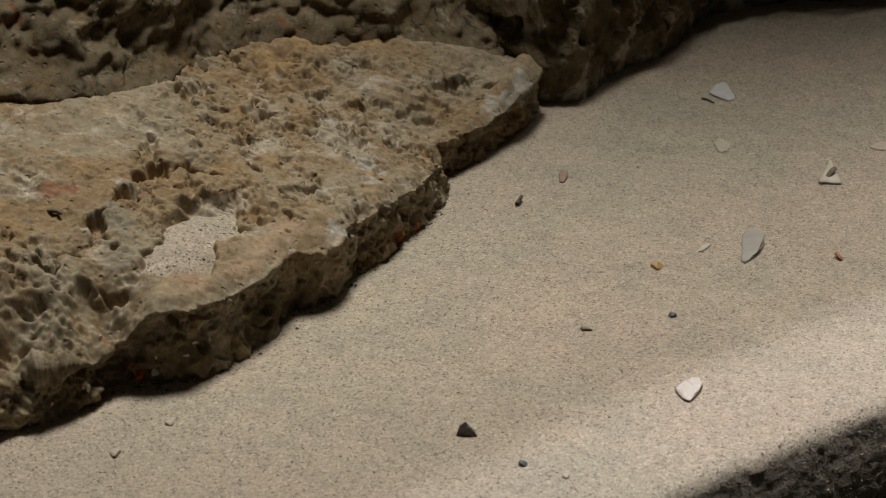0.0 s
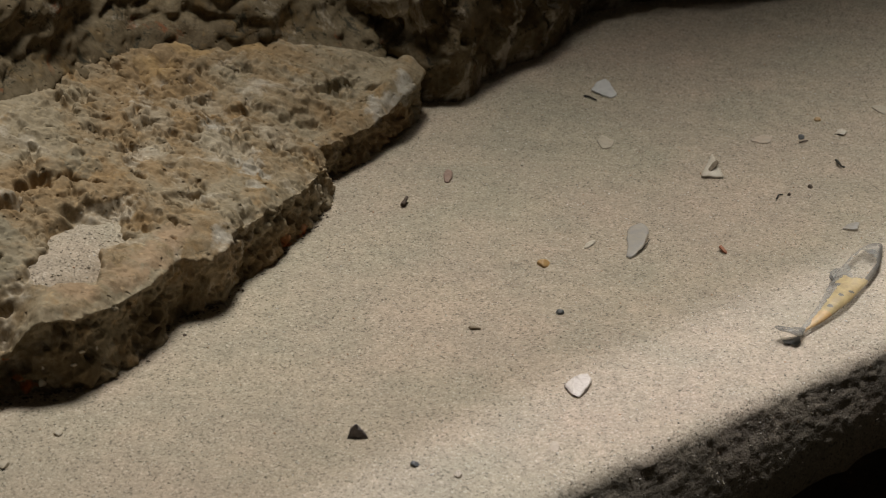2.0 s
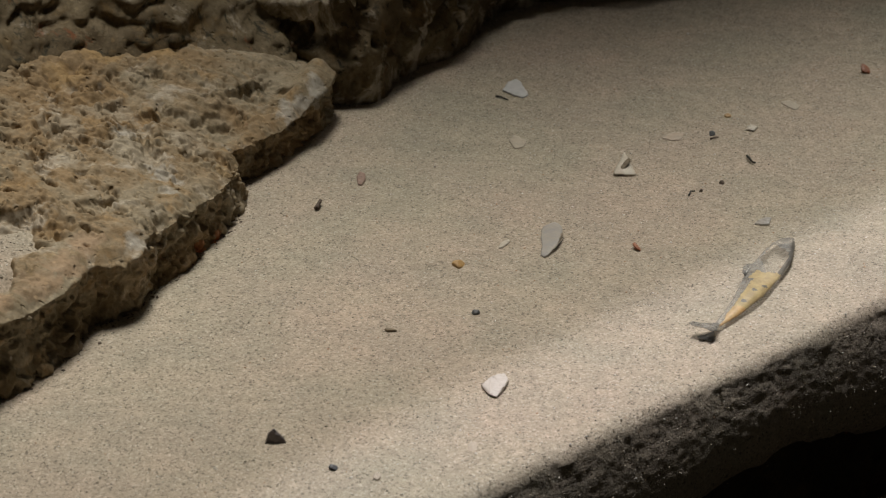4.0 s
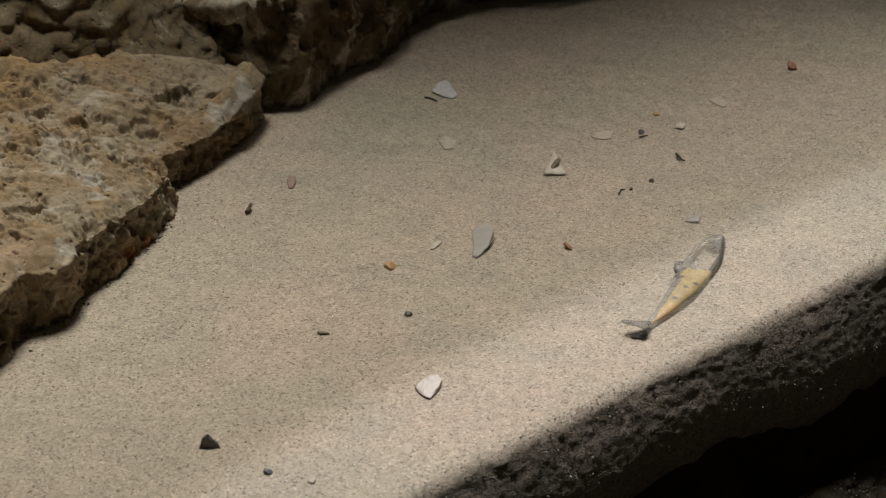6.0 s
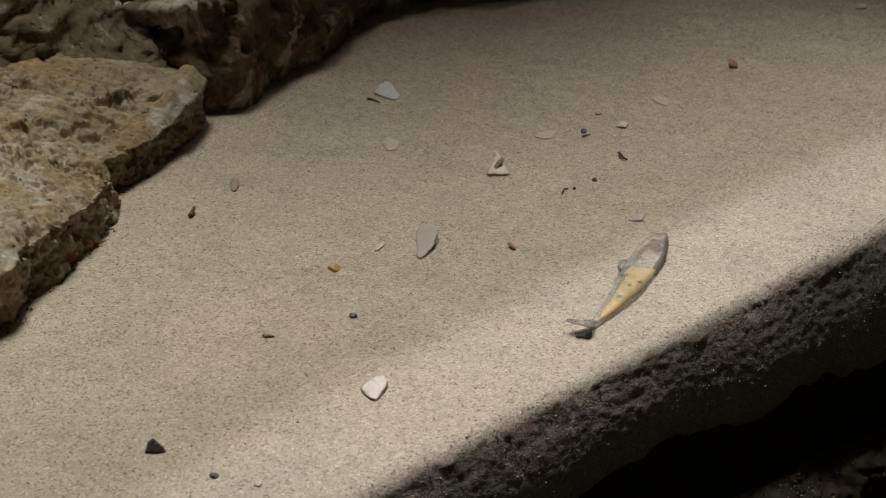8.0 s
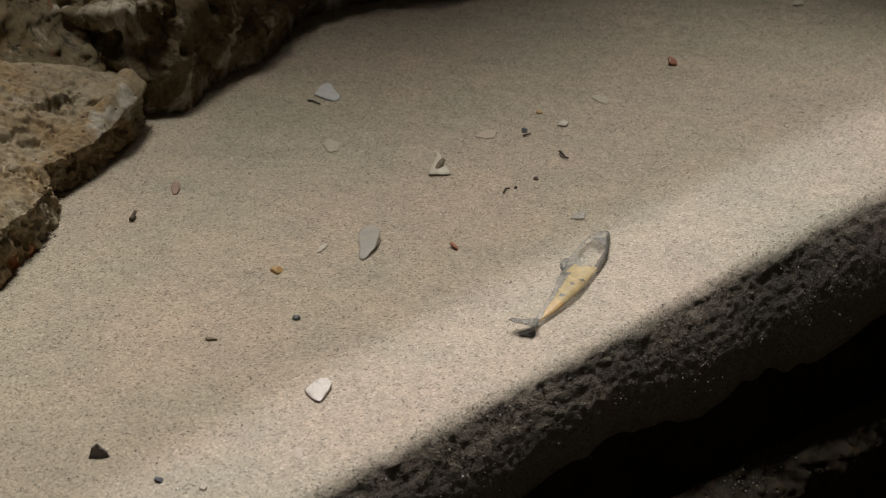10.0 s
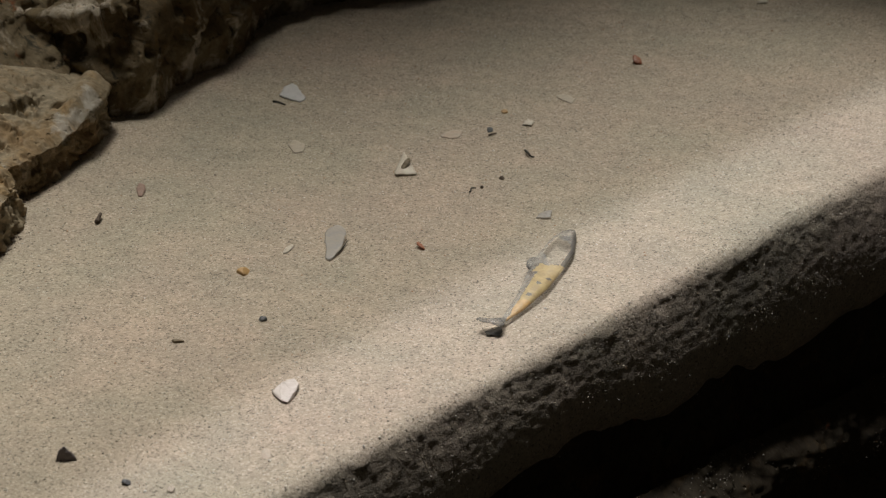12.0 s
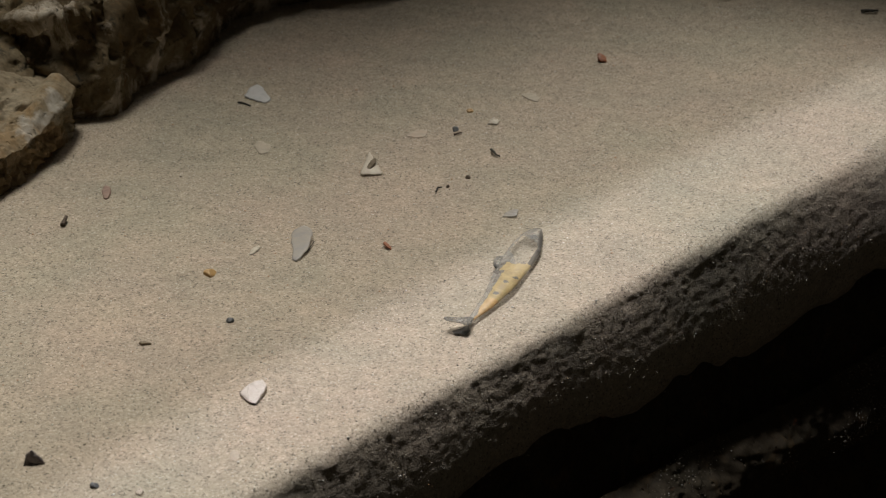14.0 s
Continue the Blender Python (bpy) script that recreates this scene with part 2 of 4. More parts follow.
def smooth(a, lo, hi):
    s = np.clip((a - lo) / (hi - lo), 0, 1)
    return s * s * (3 - 2 * s)


def mesh_from(name, verts, faces, mat, flat=False):
    me = bpy.data.meshes.new(name)
    me.from_pydata(verts, [], faces)
    me.materials.append(mat)
    if not flat:
        me.polygons.foreach_set("use_smooth", np.ones(len(me.polygons), dtype=bool))
    me.update()
    return me


def grid_mesh(name, verts, rows, cols, mat):
    i = np.arange((rows - 1) * (cols - 1))
    r, c = i // (cols - 1), i % (cols - 1)
    a = r * cols + c
    quads = np.stack([a, a + 1, a + cols + 1, a + cols], 1)
    me = bpy.data.meshes.new(name)
    me.vertices.add(len(verts))
    me.vertices.foreach_set("co", np.ascontiguousarray(verts, dtype=np.float32).ravel())
    me.loops.add(quads.size)
    me.loops.foreach_set("vertex_index", quads.astype(np.int32).ravel())
    me.polygons.add(len(quads))
    me.polygons.foreach_set("loop_start", np.arange(0, quads.size, 4, dtype=np.int32))
    me.polygons.foreach_set("use_smooth", np.ones(len(quads), dtype=bool))
    me.materials.append(mat)
    me.update(calc_edges=True)
    return me


def voxel_rock(name, corners, bottom, voxel, mat):
    """A closed prism over the plan's corners (x, y, top), remeshed into even small faces."""
    bm = bmesh.new()
    low = [bm.verts.new((x, y, bottom)) for x, y, z in corners]
    high = [bm.verts.new((x, y, z)) for x, y, z in corners]
    bm.faces.new(low)
    bm.faces.new(high)
    for k in range(len(corners)):
        j = (k + 1) % len(corners)
        bm.faces.new((low[k], low[j], high[j], high[k]))
    bmesh.ops.triangulate(bm, faces=bm.faces)
    bmesh.ops.recalc_face_normals(bm, faces=bm.faces)
    me = bpy.data.meshes.new(name)
    bm.to_mesh(me)
    bm.free()
    ob = new(name, me)
    mod = ob.modifiers.new("even", "REMESH")
    mod.mode, mod.voxel_size = "VOXEL", voxel
    bpy.context.view_layer.update()
    done = bpy.data.meshes.new_from_object(ob.evaluated_get(bpy.context.evaluated_depsgraph_get()))
    ob.modifiers.clear()
    ob.data = done
    done.materials.clear()
    done.materials.append(mat)
    done.polygons.foreach_set("use_smooth", np.ones(len(done.polygons), dtype=bool))
    return ob


def co_of(me):
    a = np.empty(len(me.vertices) * 3, dtype=np.float32)
    me.vertices.foreach_get("co", a)
    return a.reshape(-1, 3).astype(float)


def normals_of(me):
    a = np.empty(len(me.vertices) * 3, dtype=np.float32)
    me.vertex_normals.foreach_get("vector", a)
    return a.reshape(-1, 3).astype(float)


def relax(me, co, times, share=0.5):
    """Rounds the lips of cavities: moves each corner towards the mean of its neighbours."""
    e = np.empty(len(me.edges) * 2, dtype=np.int32)
    me.edges.foreach_get("vertices", e)
    a, c = e[0::2], e[1::2]
    count = len(co)
    near = np.maximum(np.bincount(a, minlength=count) + np.bincount(c, minlength=count), 1)
    for _ in range(times):
        mean = np.stack([np.bincount(a, co[c, k], count) + np.bincount(c, co[a, k], count) for k in range(3)], 1) / near[:, None]
        co = co + share * (mean - co)
    return co


def put_co(me, co):
    me.vertices.foreach_set("co", np.ascontiguousarray(co, dtype=np.float32).ravel())
    me.update()


# ---- the sand ----
def sand_height(x, y):
    p = np.stack([x, y, np.zeros_like(x)], 1)
    z = 0.0006 * fbm(p, 0.16, 11, 3) + 0.0005 * fbm(p, 0.022, 12, 3)
    return z


def build_sand():
    us = np.arange(0.05, 1.32, 0.0014)
    flat = np.concatenate([np.arange(-1.30, -0.80, 0.006), np.arange(-0.80, EDGE - 0.006, 0.0022)])
    down = np.linspace(0.0, 1.0, 64)[1:]
    rows = []
    for n in flat:
        x, y = ALONG.x * us + ACROSS.x * n, ALONG.y * us + ACROSS.y * n
        rows.append(np.stack([x, y, sand_height(x, y)], 1))
    x0, y0 = ALONG.x * us + ACROSS.x * (EDGE - 0.006), ALONG.y * us + ACROSS.y * (EDGE - 0.006)
    z0 = sand_height(x0, y0)
    # rounded brow, then a steep face that the lamps only graze
    n, drop, step = EDGE - 0.006, 0.0, 0.0011
    along = np.stack([us, 0 * us, 0 * us], 1)
    reach = 1 + 0.20 * fbm(along, 0.09, 26, 4, 0.6)
    gentle = smooth(us, 0.80, 0.95)
    turn_in = 0.60 + 0.12 * fbm(along, 0.12, 27, 4, 0.55)
    n, drop = np.full(len(us), n), np.full(len(us), drop)
    for s in down:
        slope = np.radians((64.3 - 6.5 * gentle) * min(1.0, s / 0.14) + 20 * max(0.0, s - 0.25) + 125 * np.clip(s - turn_in, 0, 0.4))
        n, drop = n + step * np.cos(slope), drop + step * np.sin(slope)
        lip = EDGE - 0.006 + (n - EDGE + 0.006) * reach + 0.0045 * gentle * min(1.0, s / 0.2)
        rows.append(np.stack([ALONG.x * us + ACROSS.x * lip, ALONG.y * us + ACROSS.y * lip, z0 - drop * reach * (1 - 0.08 * gentle)], 1))
    v = np.concatenate(rows)
    n = v[:, 0] * ACROSS.x + v[:, 1] * ACROSS.y
    w = smooth(n, EDGE - 0.008, EDGE + 0.003)
    brow = smooth(n, EDGE - 0.008, EDGE) * (1 - smooth(n, EDGE + 0.001, EDGE + 0.006))
    push = brow * (0.00035 * fbm(v, 0.006, 24, 4, 0.6) + 0.0005 * fbm(v, 0.03, 25, 3, 0.5)) + w * (0.00028 * fbm(v, 0.05, 21, 3, 0.45) + 0.00021 * fbm(v * (1, 1, 1.6), 0.0034, 23, 3, 0.65))
    # streaks of coarser layers along the face
    streak = np.stack([(v[:, 0] * ALONG.x + v[:, 1] * ALONG.y) * 0.22, v[:, 2] * 1.2, 0 * n], 1)
    push = push + w * (0.00012 * fbm(streak, 0.0060, 28, 4, 0.6) + 0.00010 * fbm(v, 0.0016, 29, 2))
    v[:, 0] += ACROSS.x * push
    v[:, 1] += ACROSS.y * push
    ground = new("ground", grid_mesh("ground", v, len(flat) + len(down), len(us), SAND))
    return tagged(ground, "pale beige coarse sand bank with a steep shaded front", "sand", kind="structure")


ground = build_sand()


def build_base():
    """The stone face under the sand, with a gravelly ledge across it; shade is in their dark colour."""
    us = np.arange(0.05, 1.32, 0.003)
    ss = np.linspace(0, 1, 110)
    U, S = np.meshgrid(us, ss)
    u, s = U.ravel(), S.ravel()
    n = EDGE + 0.012 + 0.030 * s
    v = np.stack([ALONG.x * u + ACROSS.x * n, ALONG.y * u + ACROSS.y * n, -0.038 - 0.40 * s], 1)
    push = 0.010 * fbm(v, 0.07, 31, 5, 0.6) * smooth(s, 0.10, 0.30) - 0.005 * (1 - smooth(s, 0.06, 0.16))
    v[:, 0] += ACROSS.x * push
    v[:, 1] += ACROSS.y * push
    stone = new("wall_front", grid_mesh("wall_front", v, len(ss), len(us), SHADE_STONE))
    tagged(stone, "stone face below the sand bank, shade put into its dark colour", "stone", kind="structure")
    us = np.arange(0.30, 1.10, 0.002)
    ss = np.linspace(0, 1, 36)
    U, S = np.meshgrid(us, ss)
    u, s = U.ravel(), S.ravel()
    n = EDGE + 0.0262 + 0.0160 * np.sin(np.pi * np.minimum(1, s * 1.05) * 0.62)
    z = -0.072 - 0.10 * (u - 0.65) - 0.030 * s
    v = np.stack([ALONG.x * u + ACROSS.x * n, ALONG.y * u + ACROSS.y * n, z], 1)
    push = 0.003 * fbm(v, 0.03, 33, 4, 0.6) + 0.0012 * fbm(v, 0.006, 34, 3, 0.6)
    v[:, 0] += ACROSS.x * push
    v[:, 1] += ACROSS.y * push
    ledge = new("sand_ledge", grid_mesh("sand_ledge", v, len(ss), len(us), SHADE_STONE))
    tagged(ledge, "ledge sprinkled with sand grains, darkened in colour for its shade", "stone", kind="structure")
    return ledge


ledge = build_base()


def wall(name, u0, n0, u1, n1, label):
    """A plain dark panel 2 cm thick that closes the tank."""
    a, b = at(u0, n0), at(u1, n1)
    side = (b - a).normalized().cross(Vector((0, 0, 1))) * 0.02
    bm = bmesh.new()
    vs = [bm.verts.new(p + Vector((0, 0, z))) for z in (-0.08, 0.6) for p in (a, b, b + side, a + side)]
    for f in ((0, 1, 2, 3), (4, 5, 6, 7), (0, 1, 5, 4), (1, 2, 6, 5), (2, 3, 7, 6), (3, 0, 4, 7)):
        bm.faces.new([vs[k] for k in f])
    bmesh.ops.recalc_face_normals(bm, faces=bm.faces)
    me = bpy.data.meshes.new(name)
    bm.to_mesh(me)
    bm.free()
    me.materials.append(SHADE_STONE)
    return tagged(new(name, me), label, "wall", kind="structure")


wall("wall_back", 0.05, -1.30, 1.32, -1.30, "plain dark back wall of the tank")
wall("wall_left", 0.05, -0.53, 0.05, -1.30, "plain dark end wall of the tank")
wall("wall_right", 1.32, -1.30, 1.32, -0.53, "plain dark end wall of the tank")


def build_room_floor():
    bm = bmesh.new()
    vs = [bm.verts.new((x, y, z)) for z in (-0.48, -0.44) for x, y in ((-3, -2), (3, -2), (3, 4), (-3, 4))]
    for f in ((0, 1, 2, 3), (4, 5, 6, 7), (0, 1, 5, 4), (1, 2, 6, 5), (2, 3, 7, 6), (3, 0, 4, 7)):
        bm.faces.new([vs[k] for k in f])
    bmesh.ops.recalc_face_normals(bm, faces=bm.faces)
    me = bpy.data.meshes.new("floor")
    bm.to_mesh(me)
    bm.free()
    me.materials.append(SHADE_STONE)
    return tagged(new("floor", me), "plain dark floor of the room", "floor", kind="structure")


build_room_floor()


# ---- rocks ----
# corners of the slab's front with the top's height at each
SLAB_FRONT = [(-0.40, 0.690, 0.052), (-0.2868, 0.7397, 0.047), (-0.2767, 0.7518, 0.045), (-0.2551, 0.7655, 0.042), (-0.2500, 0.7790, 0.039), (-0.2313, 0.7840, 0.036),
              (-0.2190, 0.7890, 0.033), (-0.2085, 0.8060, 0.032), (-0.1970, 0.8260, 0.031), (-0.1905, 0.8530, 0.031), (-0.1750, 0.8640, 0.030), (-0.1705, 0.8890, 0.029),
              (-0.1590, 0.9160, 0.027), (-0.1480, 0.9450, 0.023), (-0.1435, 0.9700, 0.021), (-0.1435, 0.9830, 0.021), (-0.1490, 0.9950, 0.021), (-0.1390, 1.0060, 0.022), (-0.1275, 1.0220, 0.022),
              (-0.1165, 1.0480, 0.022), (-0.1085, 1.0680, 0.023), (-0.1070, 1.0850, 0.024), (-0.1110, 1.0990, 0.024), (-0.1250, 1.1090, 0.025)]


def slab_top(x, y):
    """Height of the slab's worn top, which climbs away from the front edge, and the distance from that edge."""
    weight, high = 0.0, 0.0
    for px, py, pz in SLAB_FRONT:
        w = 1 / ((x - px) ** 2 + (y - py) ** 2 + 0.0004)
        weight, high = weight + w, high + w * pz
    inner = np.full(len(x), 9.0)
    for (ax, ay, _), (bx, by, _) in zip(SLAB_FRONT, SLAB_FRONT[1:]):
        dx, dy = bx - ax, by - ay
        s = np.clip(((x - ax) * dx + (y - ay) * dy) / (dx * dx + dy * dy), 0, 1)
        inner = np.minimum(inner, np.hypot(x - ax - s * dx, y - ay - s * dy))
    return high / weight + 0.28 * inner, inner


def drop_faces(me, keep_vertex):
    """Leaves out the faces none of whose corners are to be kept."""
    loops = np.empty(len(me.loops), dtype=np.int32)
    me.loops.foreach_get("vertex_index", loops)
    quads = loops.reshape(-1, 4)
    quads = quads[keep_vertex[quads].any(axis=1)]
    used = np.unique(quads)
    index = np.zeros(len(me.vertices), dtype=np.int32)
    index[used] = np.arange(len(used))
    return co_of(me)[used], index[quads]


def line_away(x, y, points):
    """Distance in plan from a line through points."""
    away = np.full(len(x), 9.0)
    for (ax, ay), (bx, by) in zip(points, points[1:]):
        dx, dy = bx - ax, by - ay
        s = np.clip(((x - ax) * dx + (y - ay) * dy) / (dx * dx + dy * dy), 0, 1)
        away = np.minimum(away, np.hypot(x - ax - s * dx, y - ay - s * dy))
    return away


# the ragged rift round the hollow, and the larger holes (x, y, radius)
RIFT = [(-0.2800, 0.7960), (-0.2735, 0.8100), (-0.2679, 0.8266), (-0.2620, 0.8400), (-0.2627, 0.8560), (-0.2648, 0.8720), (-0.2560, 0.8850), (-0.2411, 0.8902), (-0.2273, 0.8890)]
HOLES = [(-0.2917, 0.7904, 0.0045), (-0.2558, 0.7897, 0.0055), (-0.1558, 1.0082, 0.0045), (-0.1718, 0.9962, 0.0040), (-0.1947, 0.9029, 0.0050), (-0.2020, 0.8891, 0.0045), (-0.1927, 0.8734, 0.0038),
         (-0.2183, 0.9066, 0.0048), (-0.1490, 1.0424, 0.0060), (-0.1390, 1.0510, 0.0055), (-0.1470, 1.0240, 0.0042), (-0.1850, 1.0010, 0.0040), (-0.2310, 0.9250, 0.0050), (-0.2050, 0.9250, 0.0040)]


def build_slab():
    outline = [(x, y, 0.030) for x, y, z in SLAB_FRONT] + [(-0.190, 1.140, 0.030), (-0.32, 1.120, 0.030), (-0.42, 0.95, 0.030)]
    rock = voxel_rock("limestone_slab", outline, -0.012, 0.00062, SLAB)
    me = rock.data
    co, nor = co_of(me), normals_of(me)
    x, y = co[:, 0], co[:, 1]
    target, inner = slab_top(x, y)
    lobe = smooth(-x, 0.232, 0.252)
    slope = lobe * (1 - smooth(inner, 0.0, 0.030))
    target = (target - 0.0030 * (1 - smooth(inner, 0, 0.007))) * (1 - 0.55 * slope)
    co[:, 2] *= np.where(co[:, 2] > 0, target / 0.030, 1)
    x, y = co[:, 0].copy(), co[:, 1].copy()
    up = smooth(nor[:, 2], 0.2, 0.8)
    side = (1 - up) * (nor[:, 2] > -0.5)
    warp = co + 0.006 * np.stack([fbm(co, 0.014, 81, 3), fbm(co, 0.014, 82, 3), fbm(co, 0.014, 83, 3)], 1)
    ragged = warp + 0.0040 * np.stack([fbm(co, 0.006, 111, 3), fbm(co, 0.006, 112, 3), fbm(co, 0.006, 113, 3)], 1)
    nose = smooth(x, -0.145, -0.125) * smooth(y, 1.040, 1.055)
    # worn smooth: the back left, the rim in front of the hollow, the tip
    calm = np.maximum(smooth(-x, 0.262, 0.285) * smooth(y, 0.865, 0.885), smooth(0.019 - line_away(x, y, [(-0.232, 0.800), (-0.212, 0.822), (-0.196, 0.852), (-0.186, 0.872)]), 0, 0.008))
    calm = np.maximum(np.maximum(calm, nose), smooth(y - 0.35 * (x + 0.2), 1.035, 1.055))
    calm = np.clip(calm + 0.25 * fbm(co, 0.02, 88, 3), 0, 1)
    mask = smooth(fbm(co, 0.06, 41, 3), -0.8, 0.1) * (1 - 0.9 * calm)
    d = (0.0034 * fbm(co, 0.07, 42, 4) + 0.0013 * fbm(co, 0.018, 43, 3, 0.5)) * (0.4 + 0.6 * up)
    # lumps between ragged eroded cavities of several sizes
    lumps = fbm(ragged, 0.012, 45, 3, 0.5)
    cavity = mask * 0.0042 * smooth(fbm(ragged * (1, 0.85, 1), 0.026, 44, 4, 0.55), 0.36, 0.46)
    cavity = np.maximum(cavity, mask * 0.0036 * smooth(lumps, 0.34, 0.44))
    cavity = np.maximum(cavity, mask * 0.0055 * pits(ragged, 0.0120, 0.40, 46, 0.14, 0.22))
    cavity = np.maximum(cavity, (0.12 + 0.88 * mask) * 0.0045 * pits(ragged, 0.0070, 0.34, 47, 0.14, 0.20))
    cavity = np.maximum(cavity, (1 - mask) * 0.0050 * pits(warp * (0.8, 1.1, 1), 0.017, 0.14, 56, 0.10, 0.14))
    cavity = np.maximum(cavity, (0.1 + 0.9 * mask) * 0.0030 * pits(warp, 0.0045, 0.34, 85, 0.20, 0.22))
    cavity = np.maximum(cavity, 0.0085 * smooth(0.0044 + 0.0050 * fbm(co, 0.013, 54, 3) - line_away(ragged[:, 0], ragged[:, 1], RIFT), 0, 0.0040))
    for hx, hy, r in HOLES:
        away = np.hypot(ragged[:, 0] - hx, ragged[:, 1] - hy) / r
        cavity = np.maximum(cavity, 1.3 * r * smooth(1.05 - away, 0, 0.35) * np.clip(0.7 + 0.5 * (y - hy) / r, 0.3, 1))
    crag = np.abs(fbm(warp, 0.020, 57, 4, 0.6))
    cavity = cavity * (1 - 0.7 * slope)
    d += up * (mask * (0.0030 * (0.35 - crag) + 0.0013 * fbm(warp, 0.008, 60, 3, 0.6)) - cavity) + (1 - 0.6 * calm) * 0.0011 * fbm(co, 0.0045, 89, 3, 0.65)
    d += side * (0.0034 * fbm(co * (1, 1, 1.6), 0.035, 48, 5, 0.58) - 0.0030 * smooth(fbm(warp, 0.016, 49, 3), 0.25, 0.45) - 0.0024 * pits(ragged, 0.007, 0.35, 50) + 0.0016 * fbm(ragged, 0.007, 90, 3, 0.6))
    rough = np.maximum(slope, lobe * side)
    d += rough * (0.0066 * fbm(co, 0.022, 51, 5, 0.6) + 0.0016 * fbm(co, 0.006, 50, 3, 0.6) - 0.0026 * pits(ragged, 0.012, 0.2, 52, 0.14, 0.20) - 0.0018 * pits(ragged, 0.0065, 0.35, 59, 0.18, 0.22))
    # hollow that holds a patch of sand
    hx, hy = (x + 0.2290 - 0.25 * (y - 0.842)) / 0.0128, (y - 0.842) / 0.035
    hollow = 1.2 - np.sqrt(hx * hx + hy * hy) + 0.34 * fbm(co, 0.02, 53, 3) + 0.24 * fbm(co, 0.008, 58, 2)
    d -= up * smooth(hollow, -0.05, 0.25) * (0.0058 + 0.0022 * fbm(co, 0.014, 59, 3))
    d += nose * up * 0.006 * smooth(0.012 - line_away(x, y, [(-0.128, 1.030), (-0.118, 1.050), (-0.113, 1.085)]), 0, 0.008)
    co += nor * d[:, None]
    # the face stands a little out at its foot, deepest in shade beside the tip
    foot = side * smooth(0.020 - co[:, 2], 0, 0.022)
    out = foot * np.where(y > 0.985, -0.0005, 0.0024)
    co += np.stack([nor[:, 0], nor[:, 1], 0 * out], 1) * out[:, None]
    co = relax(me, co, 1, 0.4)
    put_co(me, co)
    v, f = drop_faces(me, co[:, 2] > -0.006)
    rock.data = mesh_from("limestone_slab", v.tolist(), f.tolist(), SLAB)
    return tagged(rock, "flat pitted tan limestone slab lying on sand", "rock")


def build_ledge():
    plan = [(-0.4990, 0.8870, 0.15), (-0.3352, 0.9141, 0.15), (-0.3220, 0.9216, 0.15), (-0.3008, 0.9294, 0.15), (-0.2880, 0.9380, 0.15), (-0.2740, 0.9620, 0.15), (-0.2650, 0.9950, 0.14), (-0.2560, 1.0230, 0.14),
            (-0.2370, 1.0420, 0.14), (-0.2078, 1.0540, 0.13), (-0.1813, 1.0660, 0.11), (-0.1547, 1.0915, 0.10), (-0.1370, 1.1040, 0.09), (-0.1350, 1.1600, 0.09), (-0.2400, 1.2600, 0.12), (-0.5000, 1.2200, 0.15)]
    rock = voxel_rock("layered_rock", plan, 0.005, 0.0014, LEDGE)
    me = rock.data
    co, nor = co_of(me), normals_of(me)
    side = 1 - smooth(np.abs(nor[:, 2]), 0.3, 0.8)
    warp = co + 0.008 * np.stack([fbm(co, 0.024, 86, 3), fbm(co, 0.024, 87, 3), 0.4 * fbm(co, 0.02, 88, 3)], 1)
    flat = (0.55, 0.55, 1.5)
    d = 0.007 * fbm(co, 0.06, 62, 4, 0.5) + 0.0034 * fbm(warp * flat, 0.011, 61, 4, 0.62)
    d -= 0.0045 * smooth(fbm(warp * flat, 0.022, 64, 4, 0.6), 0.10, 0.60) + 0.0030 * smooth(fbm(warp * flat, 0.009, 65, 3), 0.20, 0.45) + 0.003 * pits(warp, 0.011, 0.25, 67, 0.16, 0.24)
    co += nor * d[:, None]
    # the front leans back unevenly and runs out onto the slab at its foot
    foot = np.clip(0.025 - 0.245 * (co[:, 0] + 0.1275), 0.022, 0.12) + 0.003
    rise = np.clip(co[:, 2] - foot, 0, 1)
    back = rise * (0.75 + 0.35 * fbm(co * (1, 1, 0.5), 0.05, 66, 3)) + 0.004 * fbm(co * (0.6, 0.6, 1.6), 0.02, 63, 3)
    spread = 0.012 * np.exp(-np.clip(co[:, 2] - foot + 0.004, 0, 1) / 0.006) * side
    co[:, 0] += 0.5 * spread - 0.4 * back
    co[:, 1] += 0.85 * back - 0.8 * spread
    co = relax(me, co, 1)
    put_co(me, co)
    return tagged(rock, "layered brown limestone rock behind the flat slab", "rock")


